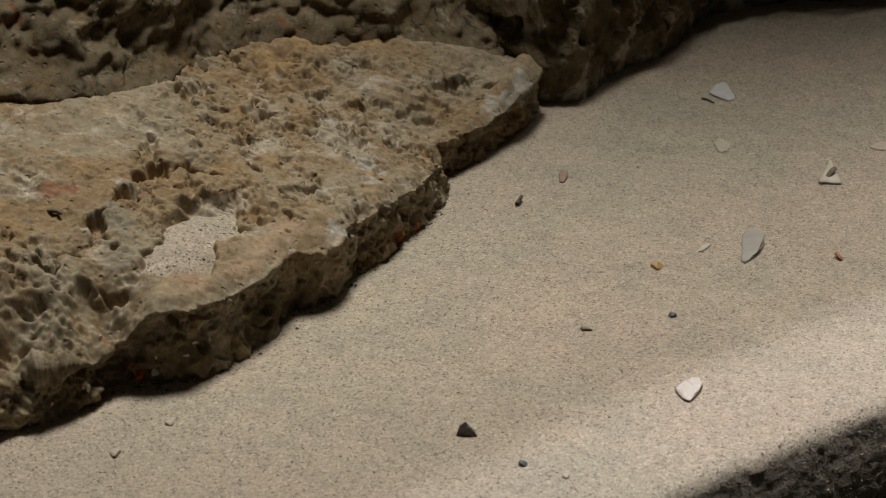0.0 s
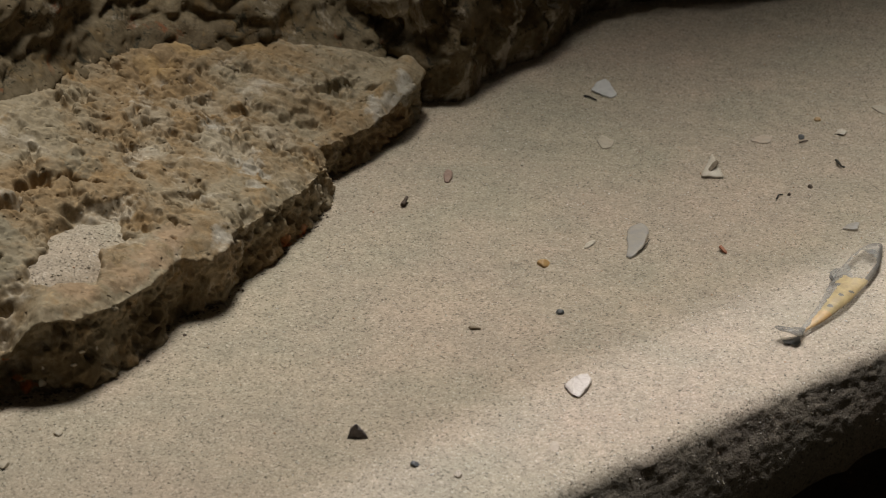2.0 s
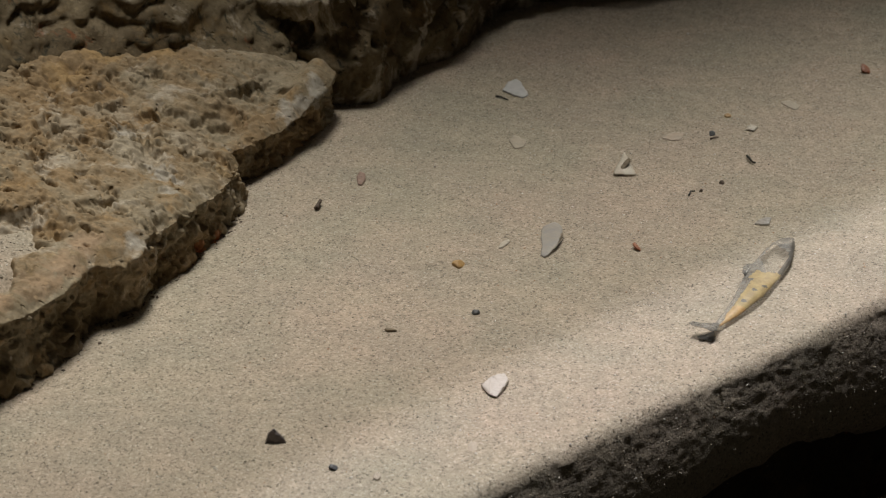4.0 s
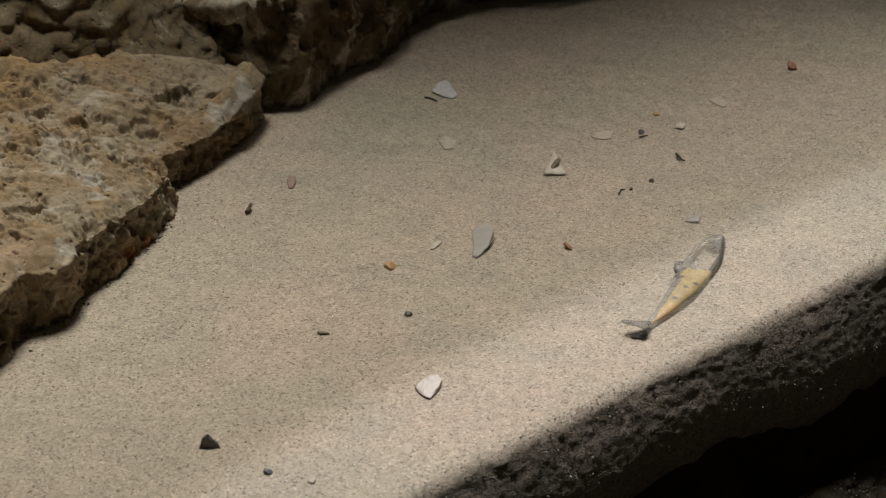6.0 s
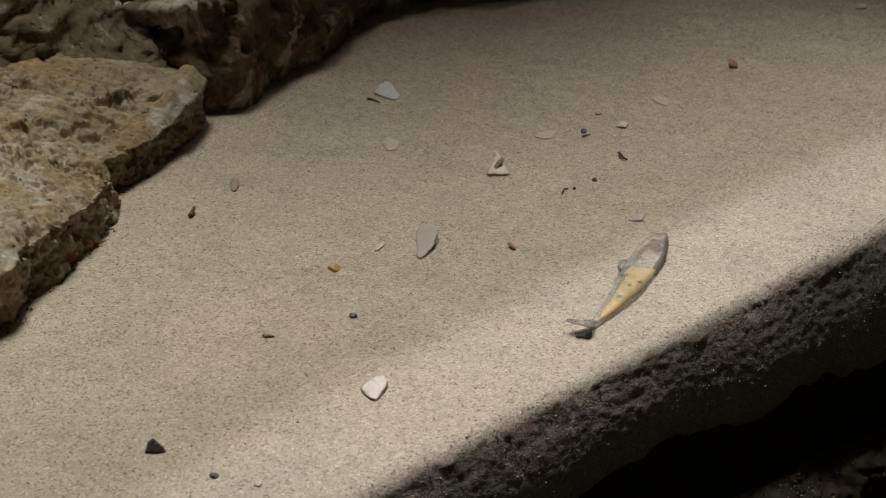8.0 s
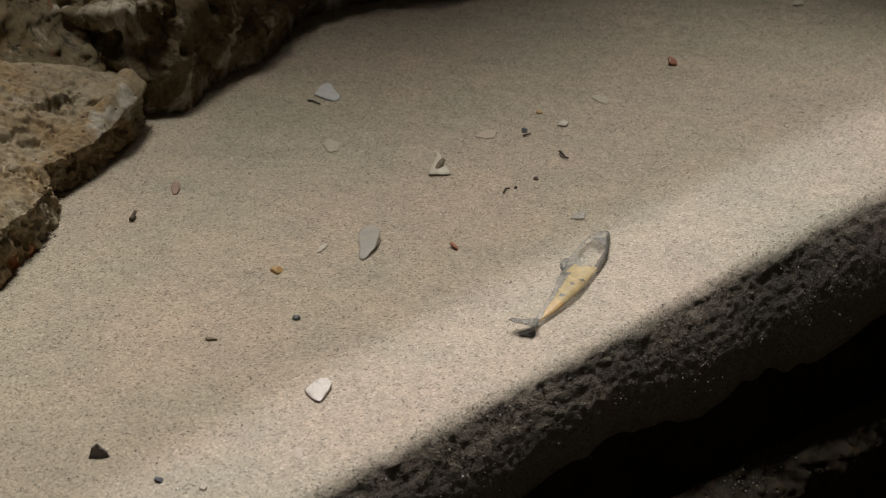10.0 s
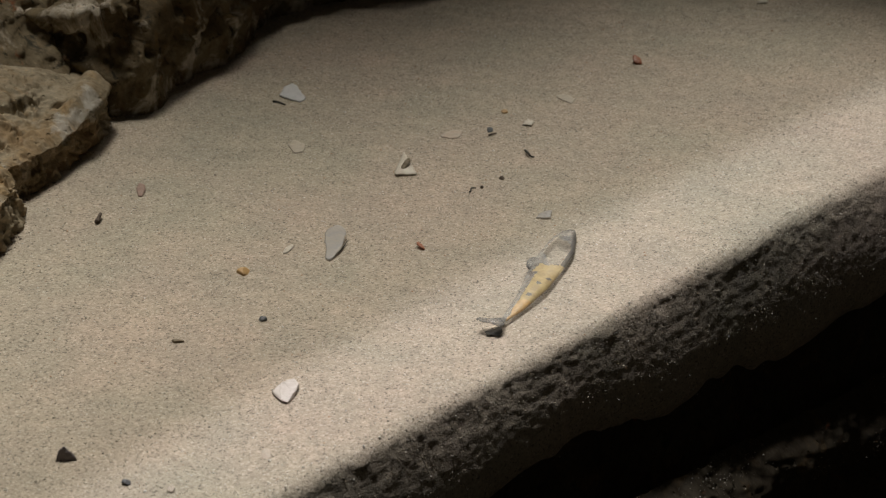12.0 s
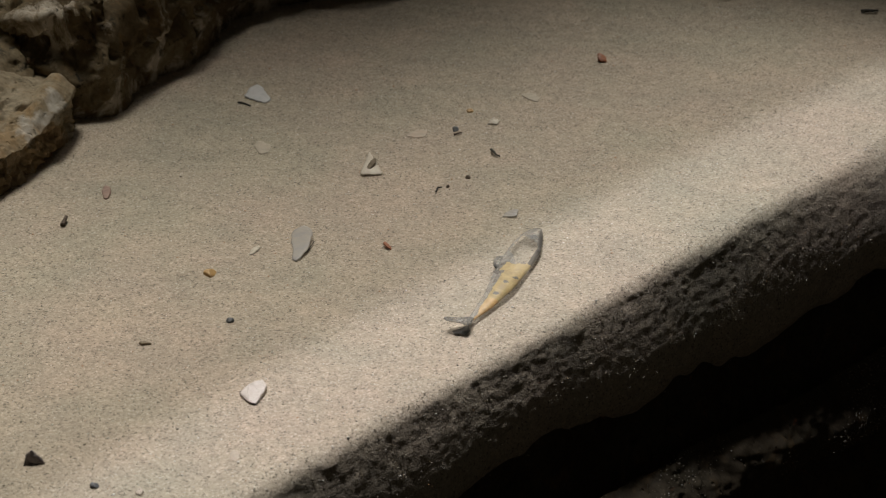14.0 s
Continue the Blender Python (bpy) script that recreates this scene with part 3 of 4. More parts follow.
def build_cave_rock():
    plan = [(-0.150, 1.110, 0.052), (-0.1072, 1.1000, 0.055), (-0.092, 1.1040, 0.056), (-0.082, 1.117, 0.058), (-0.0761, 1.1280, 0.06), (-0.0650, 1.1540, 0.06), (-0.0491, 1.1670, 0.06), (-0.0410, 1.1815, 0.06), (-0.0320, 1.2070, 0.06),
            (-0.0222, 1.2295, 0.06), (-0.0067, 1.2390, 0.06), (0.0132, 1.2530, 0.06), (0.0396, 1.2600, 0.06), (0.0741, 1.275, 0.06), (0.16, 1.307, 0.06), (0.42, 1.367, 0.06), (0.45, 1.50, 0.24), (0.20, 1.46, 0.24), (-0.02, 1.40, 0.22), (-0.19, 1.25, 0.10)]
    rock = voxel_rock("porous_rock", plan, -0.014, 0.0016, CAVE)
    me = rock.data
    co, nor = co_of(me), normals_of(me)
    side = 1 - smooth(np.abs(nor[:, 2]), 0.3, 0.8)
    high = smooth(co[:, 2], 0.018, 0.032)
    d = 0.006 * fbm(co, 0.05, 71, 5, 0.55)
    warp = co + 0.006 * np.stack([fbm(co, 0.016, 96, 3), fbm(co, 0.016, 97, 3), fbm(co, 0.016, 98, 3)], 1)
    d -= high * (0.010 * smooth(fbm(warp, 0.020, 72, 3, 0.5), 0.05, 0.25) + 0.006 * pits(warp, 0.011, 0.5, 73)) + (1 - high) * 0.004 * pits(warp, 0.014, 0.3, 74)
    d -= 0.0025 * smooth(fbm(warp, 0.010, 75, 3), 0.2, 0.4)
    co += nor * d[:, None]
    lean = side * smooth(-co[:, 2], -0.030, 0.002) * 0.010 * smooth(co[:, 0], -0.045, -0.015) - side * 0.002
    co[:, :2] -= nor[:, :2] * lean[:, None]
    back = np.clip(co[:, 2] - 0.028, 0, 1)
    co[:, 0] -= 0.25 * back
    co[:, 1] += 0.3 * back
    put_co(me, co)
    return tagged(rock, "dark porous limestone rock rising from the sand", "rock")


slab = build_slab()
build_ledge()
build_cave_rock()


# ---- sand lying in the slab's hollow ----
def build_patch():
    rows, cols = 26, 90
    a = np.linspace(0, 2 * np.pi, cols)
    r = np.linspace(0, 1, rows)
    A, R = np.meshgrid(a, r)
    A, R = A.ravel(), R.ravel()
    y = 0.842 + 0.037 * R * np.sin(A)
    x = -0.2290 + 0.25 * (y - 0.842) + 0.0160 * R * np.cos(A)
    p = np.stack([x, y, 0 * x], 1)
    z = slab_top(x, y)[0] - 0.0046 + 0.0012 * fbm(p, 0.03, 91, 3) + 0.0006 * fbm(p, 0.008, 92, 3, 0.6) - 0.003 * R ** 4
    v = np.stack([x, y, z], 1)
    patch = new("sand_patch", grid_mesh("sand_patch", v, rows, cols, SAND))
    return tagged(patch, "pale sand caught in the hollow of the slab", "sand", kind="stuff")


build_patch()


# ---- loose grains on the sand ----
def grain_mesh(name, x, y, z, size, rng):
    k = len(x)
    base = np.array([(1, 0, 0), (0, 1, 0), (-1, 0, 0), (0, -1, 0), (0, 0, 0.9), (0, 0, -0.9)])
    tri = np.array([(0, 1, 4), (1, 2, 4), (2, 3, 4), (3, 0, 4), (1, 0, 5), (2, 1, 5), (3, 2, 5), (0, 3, 5)])
    ang = rng.random(k) * 6.283
    sx, sy, sz = (size * rng.uniform(0.7, 1.4, k) for _ in range(3))
    bx, by = base[None, :, 0] * sx[:, None], base[None, :, 1] * sy[:, None]
    jit = rng.uniform(-0.25, 0.25, (k, 6, 3)) * size[:, None, None]
    X = bx * np.cos(ang)[:, None] - by * np.sin(ang)[:, None] + x[:, None]
    Y = bx * np.sin(ang)[:, None] + by * np.cos(ang)[:, None] + y[:, None]
    Z = base[None, :, 2] * sz[:, None] * 0.8 + (z + 0.1 * size)[:, None]
    v = (np.stack([X, Y, Z], 2) + jit).reshape(-1, 3)
    f = (tri[None] + 6 * np.arange(k)[:, None, None]).reshape(-1, 3)
    me = bpy.data.meshes.new(name)
    me.vertices.add(len(v))
    me.vertices.foreach_set("co", v.astype(np.float32).ravel())
    me.loops.add(f.size)
    me.loops.foreach_set("vertex_index", f.astype(np.int32).ravel())
    me.polygons.add(len(f))
    me.polygons.foreach_set("loop_start", np.arange(0, f.size, 3, dtype=np.int32))
    me.materials.append(GRAIN)
    me.update(calc_edges=True)
    return me


def build_grains():
    rng = np.random.default_rng(8)
    count = 70000
    u = rng.uniform(0.24, 1.14, count)
    n = rng.uniform(-1.02, EDGE + 0.002, count)
    x, y = ALONG.x * u + ACROSS.x * n, ALONG.y * u + ACROSS.y * n
    keep = (y > 0.68) & (y < 1.29) & (x > -0.30 - 0.1 * (y - 0.7)) & (x < 0.40)
    x, y = x[keep], y[keep]
    size = 0.00020 + 0.00036 * rng.random(len(x)) ** 4
    me = grain_mesh("sand_grains", x, y, sand_height(x, y), size, rng)
    tagged(new("sand_grains", me), "loose pale and dark grains on the sand", "sand", kind="stuff")
    # grains that cling to the bank's face and lie on the ledge below
    co = co_of(ground.data)
    face = co[co[:, 0] * ACROSS.x + co[:, 1] * ACROSS.y > EDGE - 0.004]
    low = co_of(ledge.data)
    low = np.repeat(low, 3, axis=0)
    low = low[rng.random(len(low)) < 0.30 * smooth(fbm(low, 0.06, 121, 3), -0.4, 0.6)]
    thick = np.clip(1.1 + face[:, 2] / 0.055, 0.05, 1) * smooth(fbm(face, 0.05, 122, 4), -0.8, 0.5)
    p = np.concatenate([np.repeat(face[rng.random(len(face)) < 0.24 * thick], 2, axis=0), low])
    p = p + rng.normal(0, 0.0007, p.shape)
    size = 0.00017 + 0.00030 * rng.random(len(p)) ** 4
    me = grain_mesh("bank_grains", p[:, 0] + ACROSS.x * 0.0003, p[:, 1] + ACROSS.y * 0.0003, p[:, 2], size, rng)
    tagged(new("bank_grains", me), "pale grains clinging to the steep bank", "sand", kind="stuff")


build_grains()


def build_patch_grains():
    rng = np.random.default_rng(19)
    a, r = rng.random(420) * 6.2832, np.sqrt(rng.random(420)) * 1.05
    y = 0.842 + 0.037 * r * np.sin(a)
    x = -0.2290 + 0.25 * (y - 0.842) + 0.0160 * r * np.cos(a)
    p = np.stack([x, y, 0 * x], 1)
    z = slab_top(x, y)[0] - 0.0046 + 0.0012 * fbm(p, 0.03, 91, 3) + 0.0006 * fbm(p, 0.008, 92, 3, 0.6) - 0.003 * np.minimum(r, 1) ** 4
    me = grain_mesh("patch_grains", x, y, z, 0.0002 + 0.0005 * rng.random(420) ** 3, rng)
    tagged(new("patch_grains", me), "coarse pale grains on the sand in the slab's hollow", "sand", kind="stuff")


build_patch_grains()


# ---- stones, shells and bits on the sand ----
def ground_z(x, y):
    return float(sand_height(np.array([x]), np.array([y]))[0])


GROUPS = {"stone": "stones on the sand", "shell": "shell bits on the sand", "twig": "twigs on the sand", "chip": "chips on the sand"}


def finish(name, bm, mat, m, label, category, smooth_faces=True):
    bmesh.ops.recalc_face_normals(bm, faces=bm.faces)
    me = bpy.data.meshes.new(name)
    bm.to_mesh(me)
    bm.free()
    me.materials.append(mat)
    if smooth_faces:
        me.polygons.foreach_set("use_smooth", np.ones(len(me.polygons), dtype=bool))
    ob = new(name, me)
    ob.matrix_world = m
    return tagged(ob, label, category, GROUPS.get(category, ""))


def pebble(name, x, y, size, mat, label, seed, turn=0.0, facets=9, sink=0.25, category="stone"):
    """A broken stone: a ball cut by flat facets, with a little roughness. size: radii in mm."""
    rng = random.Random(seed)
    bm = bmesh.new()
    bmesh.ops.create_icosphere(bm, subdivisions=4, radius=1)
    cuts = []
    for _ in range(facets):
        w = Vector((rng.gauss(0, 1), rng.gauss(0, 1), rng.gauss(0, 1))).normalized()
        cuts.append((w, rng.uniform(0.45, 0.8)))
    for v in bm.verts:
        p = v.co.copy()
        for w, lim in cuts:
            over = p.dot(w) - lim
            if over > 0:
                p -= w * over * 0.92
        p *= 1 + 0.05 * noise.noise(p * 3 + Vector((seed, 0, 0))) + 0.02 * noise.noise(p * 9)
        v.co = Vector((p.x * size[0], p.y * size[1], p.z * size[2])) * 0.00125
    z = ground_z(x, y) + size[2] * 0.001 * (1 - 2 * sink) * 0.8
    return finish(name, bm, mat, pose(x, y, z, rng.uniform(-6, 6), rng.uniform(-6, 6), turn), label, category)


def broken_stone(name, x, y, points, mat, label, turn=0.0, category="stone"):
    """An angular stone: the hull of a few corners (mm), its edges a little worn."""
    bm = bmesh.new()
    for p in points:
        bm.verts.new(Vector(p) * 0.001)
    bmesh.ops.convex_hull(bm, input=bm.verts)
    bmesh.ops.delete(bm, geom=[v for v in bm.verts if not v.link_faces], context="VERTS")
    bmesh.ops.bevel(bm, geom=list(bm.edges), offset=0.0005, segments=2, profile=0.6, affect="EDGES")
    bmesh.ops.triangulate(bm, faces=bm.faces)
    for _ in range(2):
        bmesh.ops.subdivide_edges(bm, edges=list(bm.edges), cuts=1, use_grid_fill=True)
    for v in bm.verts:
        q = v.co * 1000
        v.co += Vector((noise.noise(q * 0.55 + Vector((x * 999, 0, 0))), noise.noise(q * 0.55 + Vector((0, y * 999, 5))), noise.noise(q * 0.55 + Vector((9, 0, x * 777))))) * 0.0004
        v.co += Vector((noise.noise(q * 1.9), noise.noise(q * 1.9 + Vector((7, 0, 0))), noise.noise(q * 1.9 + Vector((0, 7, 0))))) * 0.00025
    return finish(name, bm, mat, pose(x, y, ground_z(x, y), 0, 0, turn), label, category)


def flake(name, x, y, wide, deep, mat, label, seed, tilt=0.0, lean=0.0, turn=0.0, curl=0.15, thick=0.6, ribs=0.0, outline=(), lift=0.0, category="shell"):
    """A thin curved fragment with a broken rim. wide, deep, thick in mm; curl: how far it bows; outline: radii round the rim."""
    rng = random.Random(seed)
    around, rings = 48, 9
    rim = []
    for k in range(around):
        a = 2 * math.pi * k / around
        if outline:
            q = k / around * len(outline)
            i = int(q)
            f = q - i
            r = outline[i] * (1 - f) + outline[(i + 1) % len(outline)] * f
        else:
            r = 1 + 0.28 * noise.noise(Vector((math.cos(a) * 1.1, math.sin(a) * 1.1, seed * 3.7)))
        rim.append(r * (1 + 0.05 * noise.noise(Vector((math.cos(a) * 5, math.sin(a) * 5, seed)))))
    bm = bmesh.new()
    layers = []
    for sign in (1, -1):
        rows = [[bm.verts.new((0, 0, sign * thick * 0.0005))]]
        for j in range(1, rings + 1):
            s = j / rings
            edge = thick * 0.0005 * (1 - 0.6 * s ** 6)
            row = []
            for k in range(around):
                a = 2 * math.pi * k / around
                px, py = math.cos(a) * rim[k] * s, math.sin(a) * rim[k] * s
                z = -curl * wide * 0.0005 * (px * px + 0.5 * py * py) + ribs * 0.0005 * math.sin(py * 9 + 2 * px) * s
                z += 0.00025 * noise.noise(Vector((px * 2.5, py * 2.5, seed)))
                row.append(bm.verts.new((px * wide * 0.0005, py * deep * 0.0005, z + sign * edge)))
            rows.append(row)
        layers.append(rows)
        for k in range(around):
            bm.faces.new((rows[0][0], rows[1][k], rows[1][(k + 1) % around]))
        for j in range(1, rings):
            for k in range(around):
                n = (k + 1) % around
                bm.faces.new((rows[j][k], rows[j + 1][k], rows[j + 1][n], rows[j][n]))
    for k in range(around):
        n = (k + 1) % around
        bm.faces.new((layers[0][-1][k], layers[1][-1][k], layers[1][-1][n], layers[0][-1][n]))
    rise = 0.5 * deep * 0.001 * abs(math.sin(radians(tilt))) * 0.7 + 0.5 * wide * 0.001 * abs(math.sin(radians(lean))) * 0.5
    z = ground_z(x, y) + rise + lift * 0.001 + 0.0004 + curl * wide * 0.00025
    return finish(name, bm, mat, Matrix.Translation((x, y, z)) @ Euler((0, 0, radians(turn))).to_matrix().to_4x4() @ Euler((radians(tilt), radians(lean), 0)).to_matrix().to_4x4(), label, category)


def shard(name, corners, mat, label, seed, tilt=0.0, lean=0.0, curl=0.12, thick=0.7, lift=0.0, category="shell"):
    """A flat broken piece over the plan's corners, its sides a little bowed."""
    cx, cy = sum(p[0] for p in corners) / len(corners), sum(p[1] for p in corners) / len(corners)
    size = max(math.hypot(px - cx, py - cy) for px, py in corners)
    radii = []
    for k in range(48):
        ux, uy = math.cos(math.pi * k / 24), math.sin(math.pi * k / 24)
        best = 0.2
        for (ax, ay), (bx, by) in zip(corners, corners[1:] + corners[:1]):
            ex, ey = bx - ax, by - ay
            det = ux * ey - uy * ex
            if abs(det) > 1e-12:
                r = ((ax - cx) * ey - (ay - cy) * ex) / det
                s = ((ax - cx) * uy - (ay - cy) * ux) / det
                if r > 0 and -0.001 <= s <= 1.001:
                    best = max(best, r / size)
        radii.append(best * (1 + 0.16 * noise.noise(Vector((ux * 3.2, uy * 3.2, seed * 2.3)))))
    return flake(name, cx, cy, size * 2000, size * 2000, mat, label, seed, tilt, lean, 0, curl, thick, 0.0, radii, lift, category)


def twig(name, x, y, points, radius, mat, label, turn=0.0, lift=0.0, category="twig"):
    """A tapered bit of stem through points (mm), with a split, fibrous skin."""
    bm = bmesh.new()
    pts = [Vector(p) * 0.001 for p in points]
    steps, sides = 6 * (len(pts) - 1) + 1, 9
    rings = []
    for s in range(steps):
        q = s / (steps - 1) * (len(pts) - 1)
        i = min(int(q), len(pts) - 2)
        c = pts[i].lerp(pts[i + 1], q - i)
        d = (pts[i + 1] - pts[i]).normalized()
        a = d.orthogonal().normalized()
        e = d.cross(a)
        r = radius * 0.001 * (1 - 0.35 * s / (steps - 1)) * (1 + 0.2 * noise.noise(Vector((s * 0.8, x * 900, 0))))
        rings.append([bm.verts.new(c + (a * math.cos(6.283 * k / sides) + e * math.sin(6.283 * k / sides)) * r * (1 + 0.18 * (k % 2))) for k in range(sides)])
    for p, q in zip(rings, rings[1:]):
        for k in range(sides):
            bm.faces.new((p[k], p[(k + 1) % sides], q[(k + 1) % sides], q[k]))
    bm.faces.new(rings[0])
    bm.faces.new(rings[-1])
    return finish(name, bm, mat, pose(x, y, ground_z(x, y) + radius * 0.0006 + lift * 0.001, 0, 0, turn), label, category)


QUARTZ = chip_material("pinkish_quartz", (0.55, 0.485, 0.435), (0.62, 0.56, 0.51), 0.5, 220)
SLATE = chip_material("purple_grey_stone", (0.15, 0.13, 0.13), (0.21, 0.18, 0.175), 0.6, 400)
PINK = chip_material("pink_brown_shard", (0.33, 0.22, 0.17), (0.28, 0.19, 0.15), 0.6, 300)
BARK = chip_material("brown_bark", (0.06, 0.042, 0.03), (0.16, 0.12, 0.09), 0.8, 700)
BLACK = chip_material("blackened_fibre", (0.02, 0.018, 0.014), (0.05, 0.045, 0.035), 0.7, 600)
NACRE = chip_material("blue_white_shell", (0.56, 0.515, 0.45), (0.47, 0.45, 0.43), 0.4, 180, 0.40)
PEARL = chip_material("pearl_shell", (0.70, 0.69, 0.68), (0.62, 0.62, 0.61), 0.4, 180, 0.1)
CHALK = chip_material("white_shell", (0.52, 0.46, 0.37), (0.60, 0.55, 0.46), 0.5, 250)
TAN = chip_material("tan_stone", (0.50, 0.435, 0.335), (0.455, 0.405, 0.325), 0.6, 350)
ORANGE = chip_material("orange_stone", (0.50, 0.31, 0.12), (0.44, 0.29, 0.14), 0.45, 300)
RED = chip_material("red_chip", (0.36, 0.12, 0.05), (0.28, 0.11, 0.05), 0.5, 400)
BLUE = chip_material("blue_grey_stone", (0.09, 0.10, 0.11), (0.13, 0.13, 0.13), 0.5, 400)
BROWN = chip_material("brown_bit", (0.17, 0.13, 0.085), (0.25, 0.20, 0.13), 0.7, 400)
PEACH = chip_material("peach_stone", (0.51, 0.41, 0.315), (0.46, 0.40, 0.325), 0.6, 160)

broken_stone("white_stone", -0.0193, 0.8010, [(-5.7, 0, 1.6), (-1.4, 6, 2.4), (3.9, 8.5, 2.4), (5.7, 4.4, 2.2), (3.9, -2, 1.8), (1.1, -9.0, 1.0), (-1.8, -7.4, 1.2),
             (-5.0, 0.4, -1), (3.6, 7, -1), (5, 3, -1), (3.6, -2, -1), (1, -6, -1), (-1.6, -5, -1)], QUARTZ, "pinkish white broken stone lying on sand")
broken_stone("dark_stone", -0.1037, 0.7580, [(-3.6, -1, -0.5), (4.3, -1, -0.5), (4.2, -0.6, 1.2), (3, 4, -0.5), (-3, 4, -0.5), (-1.9, 0.4, 5.4), (-0.6, 1.2, 6.0), (1.8, 0.4, 2.8), (-3.4, -0.6, 1.0)],
             SLATE, "small dark purple-grey angular stone on sand")
shard("stone_shard", [(-0.0909, 1.0042), (-0.0896, 1.0093), (-0.0870, 1.0077), (-0.0862, 1.0018), (-0.0878, 0.9955), (-0.0897, 0.9970)], PINK, "small flat pinkish brown shard on sand", 3, 5, 0, 0.05, 1.1, 0.0, "stone")
twig("twig", -0.1066, 0.9725, [(-0.8, -2.6, 0.3), (-0.2, -0.6, 0.8), (0.4, 1.5, 1.5), (0.9, 3.4, 1.9)], 1.05, BARK, "short dark brown splinter of bark on sand")
shard("shell_fragment", [(-0.0223, 1.1179), (-0.0196, 1.1279), (-0.0157, 1.1322), (-0.0133, 1.1303), (-0.0081, 1.1115), (-0.0123, 1.1089)], PEARL, "bluish white shell fragment standing out of sand", 7, 3, 1, 0.05, 0.8)
twig("twig", -0.0224, 1.1083, [(-3.2, 2.2, 0.4), (-0.5, 0.4, 0.7), (3.2, -2.6, 0.2)], 0.5, BLACK, "thin black splinter lying on sand")
shard("stone_chip", [(-0.0177, 1.0528), (-0.0157, 1.0597), (-0.0123, 1.0564), (-0.0092, 1.0532), (-0.0099, 1.0449), (-0.0147, 1.0433)], TAN, "flat pale tan stone half sunk in sand", 9, 2, 0, 0.04, 0.8, -0.40, "stone")
tri_shell = shard("shell_fragment", [(0.0334, 1.0103), (0.0373, 1.0240), (0.0395, 1.0334), (0.0413, 1.0243), (0.0449, 1.0097), (0.0393, 1.0090)], CHALK, "triangular cream shell fragment lying on sand", 10, 5, 0, 0.04, 1.5)
fold = flake("fold", 0.0392, 1.0170, 3.6, 8.0, BROWN, "raised brown fold of shell", 11, 24, -14, -38, 0.4, 0.7, lift=1.1, category="")
fold.parent = tri_shell
fold.matrix_parent_inverse = tri_shell.matrix_world.inverted()
shard("oval_shell", [(-0.0010, 0.9444), (0.0010, 0.9508), (0.0047, 0.9528), (0.0078, 0.9507), (0.0086, 0.9434), (0.0073, 0.9335), (0.0050, 0.9262), (0.0021, 0.9208), (-0.0008, 0.9188), (-0.0017, 0.9218), (-0.0005, 0.9291), (-0.0014, 0.9374)], NACRE, "thin oval bluish white shell on sand", 13, 2, -3, 0.14, 0.5)
# Added dark curve for the shade under the oval shell's lower edge; no stem.
twig("twig", 0.0042, 0.9275, [(-4.0, -3.5, 0.4), (-1.5, -2.8, 0.6), (1.5, 0.5, 0.6), (3.8, 7.0, 0.5), (5.0, 10.5, 0.8)], 0.3, BLACK, "thin dark curve for the shaded lower edge of the oval shell")
pebble("orange_stone", -0.0379, 0.9120, (2.6, 3.0, 1.5), ORANGE, "small orange stone half sunk in sand", 15, 0, 8, 0.42)
flake("red_chip", 0.0423, 0.9310, 2.6, 6.0, RED, "tiny red chip lying on sand", 16, 15, 20, 30, 0.1, 0.9, category="chip")
pebble("grey_pebble", -0.0289, 0.8662, (1.6, 1.7, 1.1), BLUE, "tiny blue-grey pebble on sand", 17, 20, 7, 0.25)
pebble("brown_bit", -0.0645, 0.8498, (2.2, 1.3, 0.9), BROWN, "tiny brown bit on sand", 18, -15, 7, 0.25, "chip")
pebble("grey_pebble", -0.0793, 0.7390, (1.5, 1.8, 1.1), BLUE, "tiny blue-grey pebble on sand", 19, 0, 7, 0.3)
flake("peach_stone", -0.0265, 0.7550, 5.6, 9.0, PEACH, "peach stone almost buried in sand", 20, 3, 4, 0, 0.25, 1.0, lift=-1.15, category="stone")
flake("red_chip", 0.1719, 1.1465, 5.2, 7.0, RED, "small red-brown chip lying on sand", 21, 22, 10, 20, 0.1, 1.1, category="chip")
shard("pale_flake", [(0.1228, 1.1042), (0.1278, 1.1059), (0.1327, 1.0991), (0.1299, 1.0932), (0.1257, 1.0976)], TAN, "pale yellowish flake half sunk in sand", 22, 1, 0, 0.03, 0.5, -0.35, "chip")
shard("pink_flake", [(0.0589, 1.0561), (0.0622, 1.0615), (0.0706, 1.0627), (0.0691, 1.0542), (0.0644, 1.0526)], PEACH, "flat pinkish tan flake lying on sand", 23, 1, 0, 0.03, 0.5, -0.35, "chip")
pebble("grey_pebble", 0.0845, 1.0610, (1.7, 1.9, 1.2), BLUE, "tiny blue-grey pebble on sand", 24, 0, 7, 0.3)
twig("twig", 0.0855, 1.0552, [(-2.2, -0.8, 0.3), (0.0, 0.0, 0.6), (2.0, 1.4, 0.4)], 0.45, BARK, "tiny dark splinter lying on sand")
shard("shell_sliver", [(0.1017, 1.0679), (0.1048, 1.0727), (0.1084, 1.0708), (0.1064, 1.0659)], CHALK, "white shell sliver lying on sand", 26, 5, 0, 0.2, 0.6)
twig("twig", 0.1015, 1.0270, [(-1.4, 6.5, 0.6), (-0.6, 2.0, 1.4), (0.6, -1.2, 0.8), (2.2, -1.6, 0.5)], 0.6, BLACK, "small dark hooked twig on sand")
twig("twig", 0.0707, 0.9905, [(-1.6, -2.5, 0.3), (-0.6, 1.2, 0.7), (1.4, 1.9, 0.4)], 0.45, BLACK, "tiny black fibre on sand")
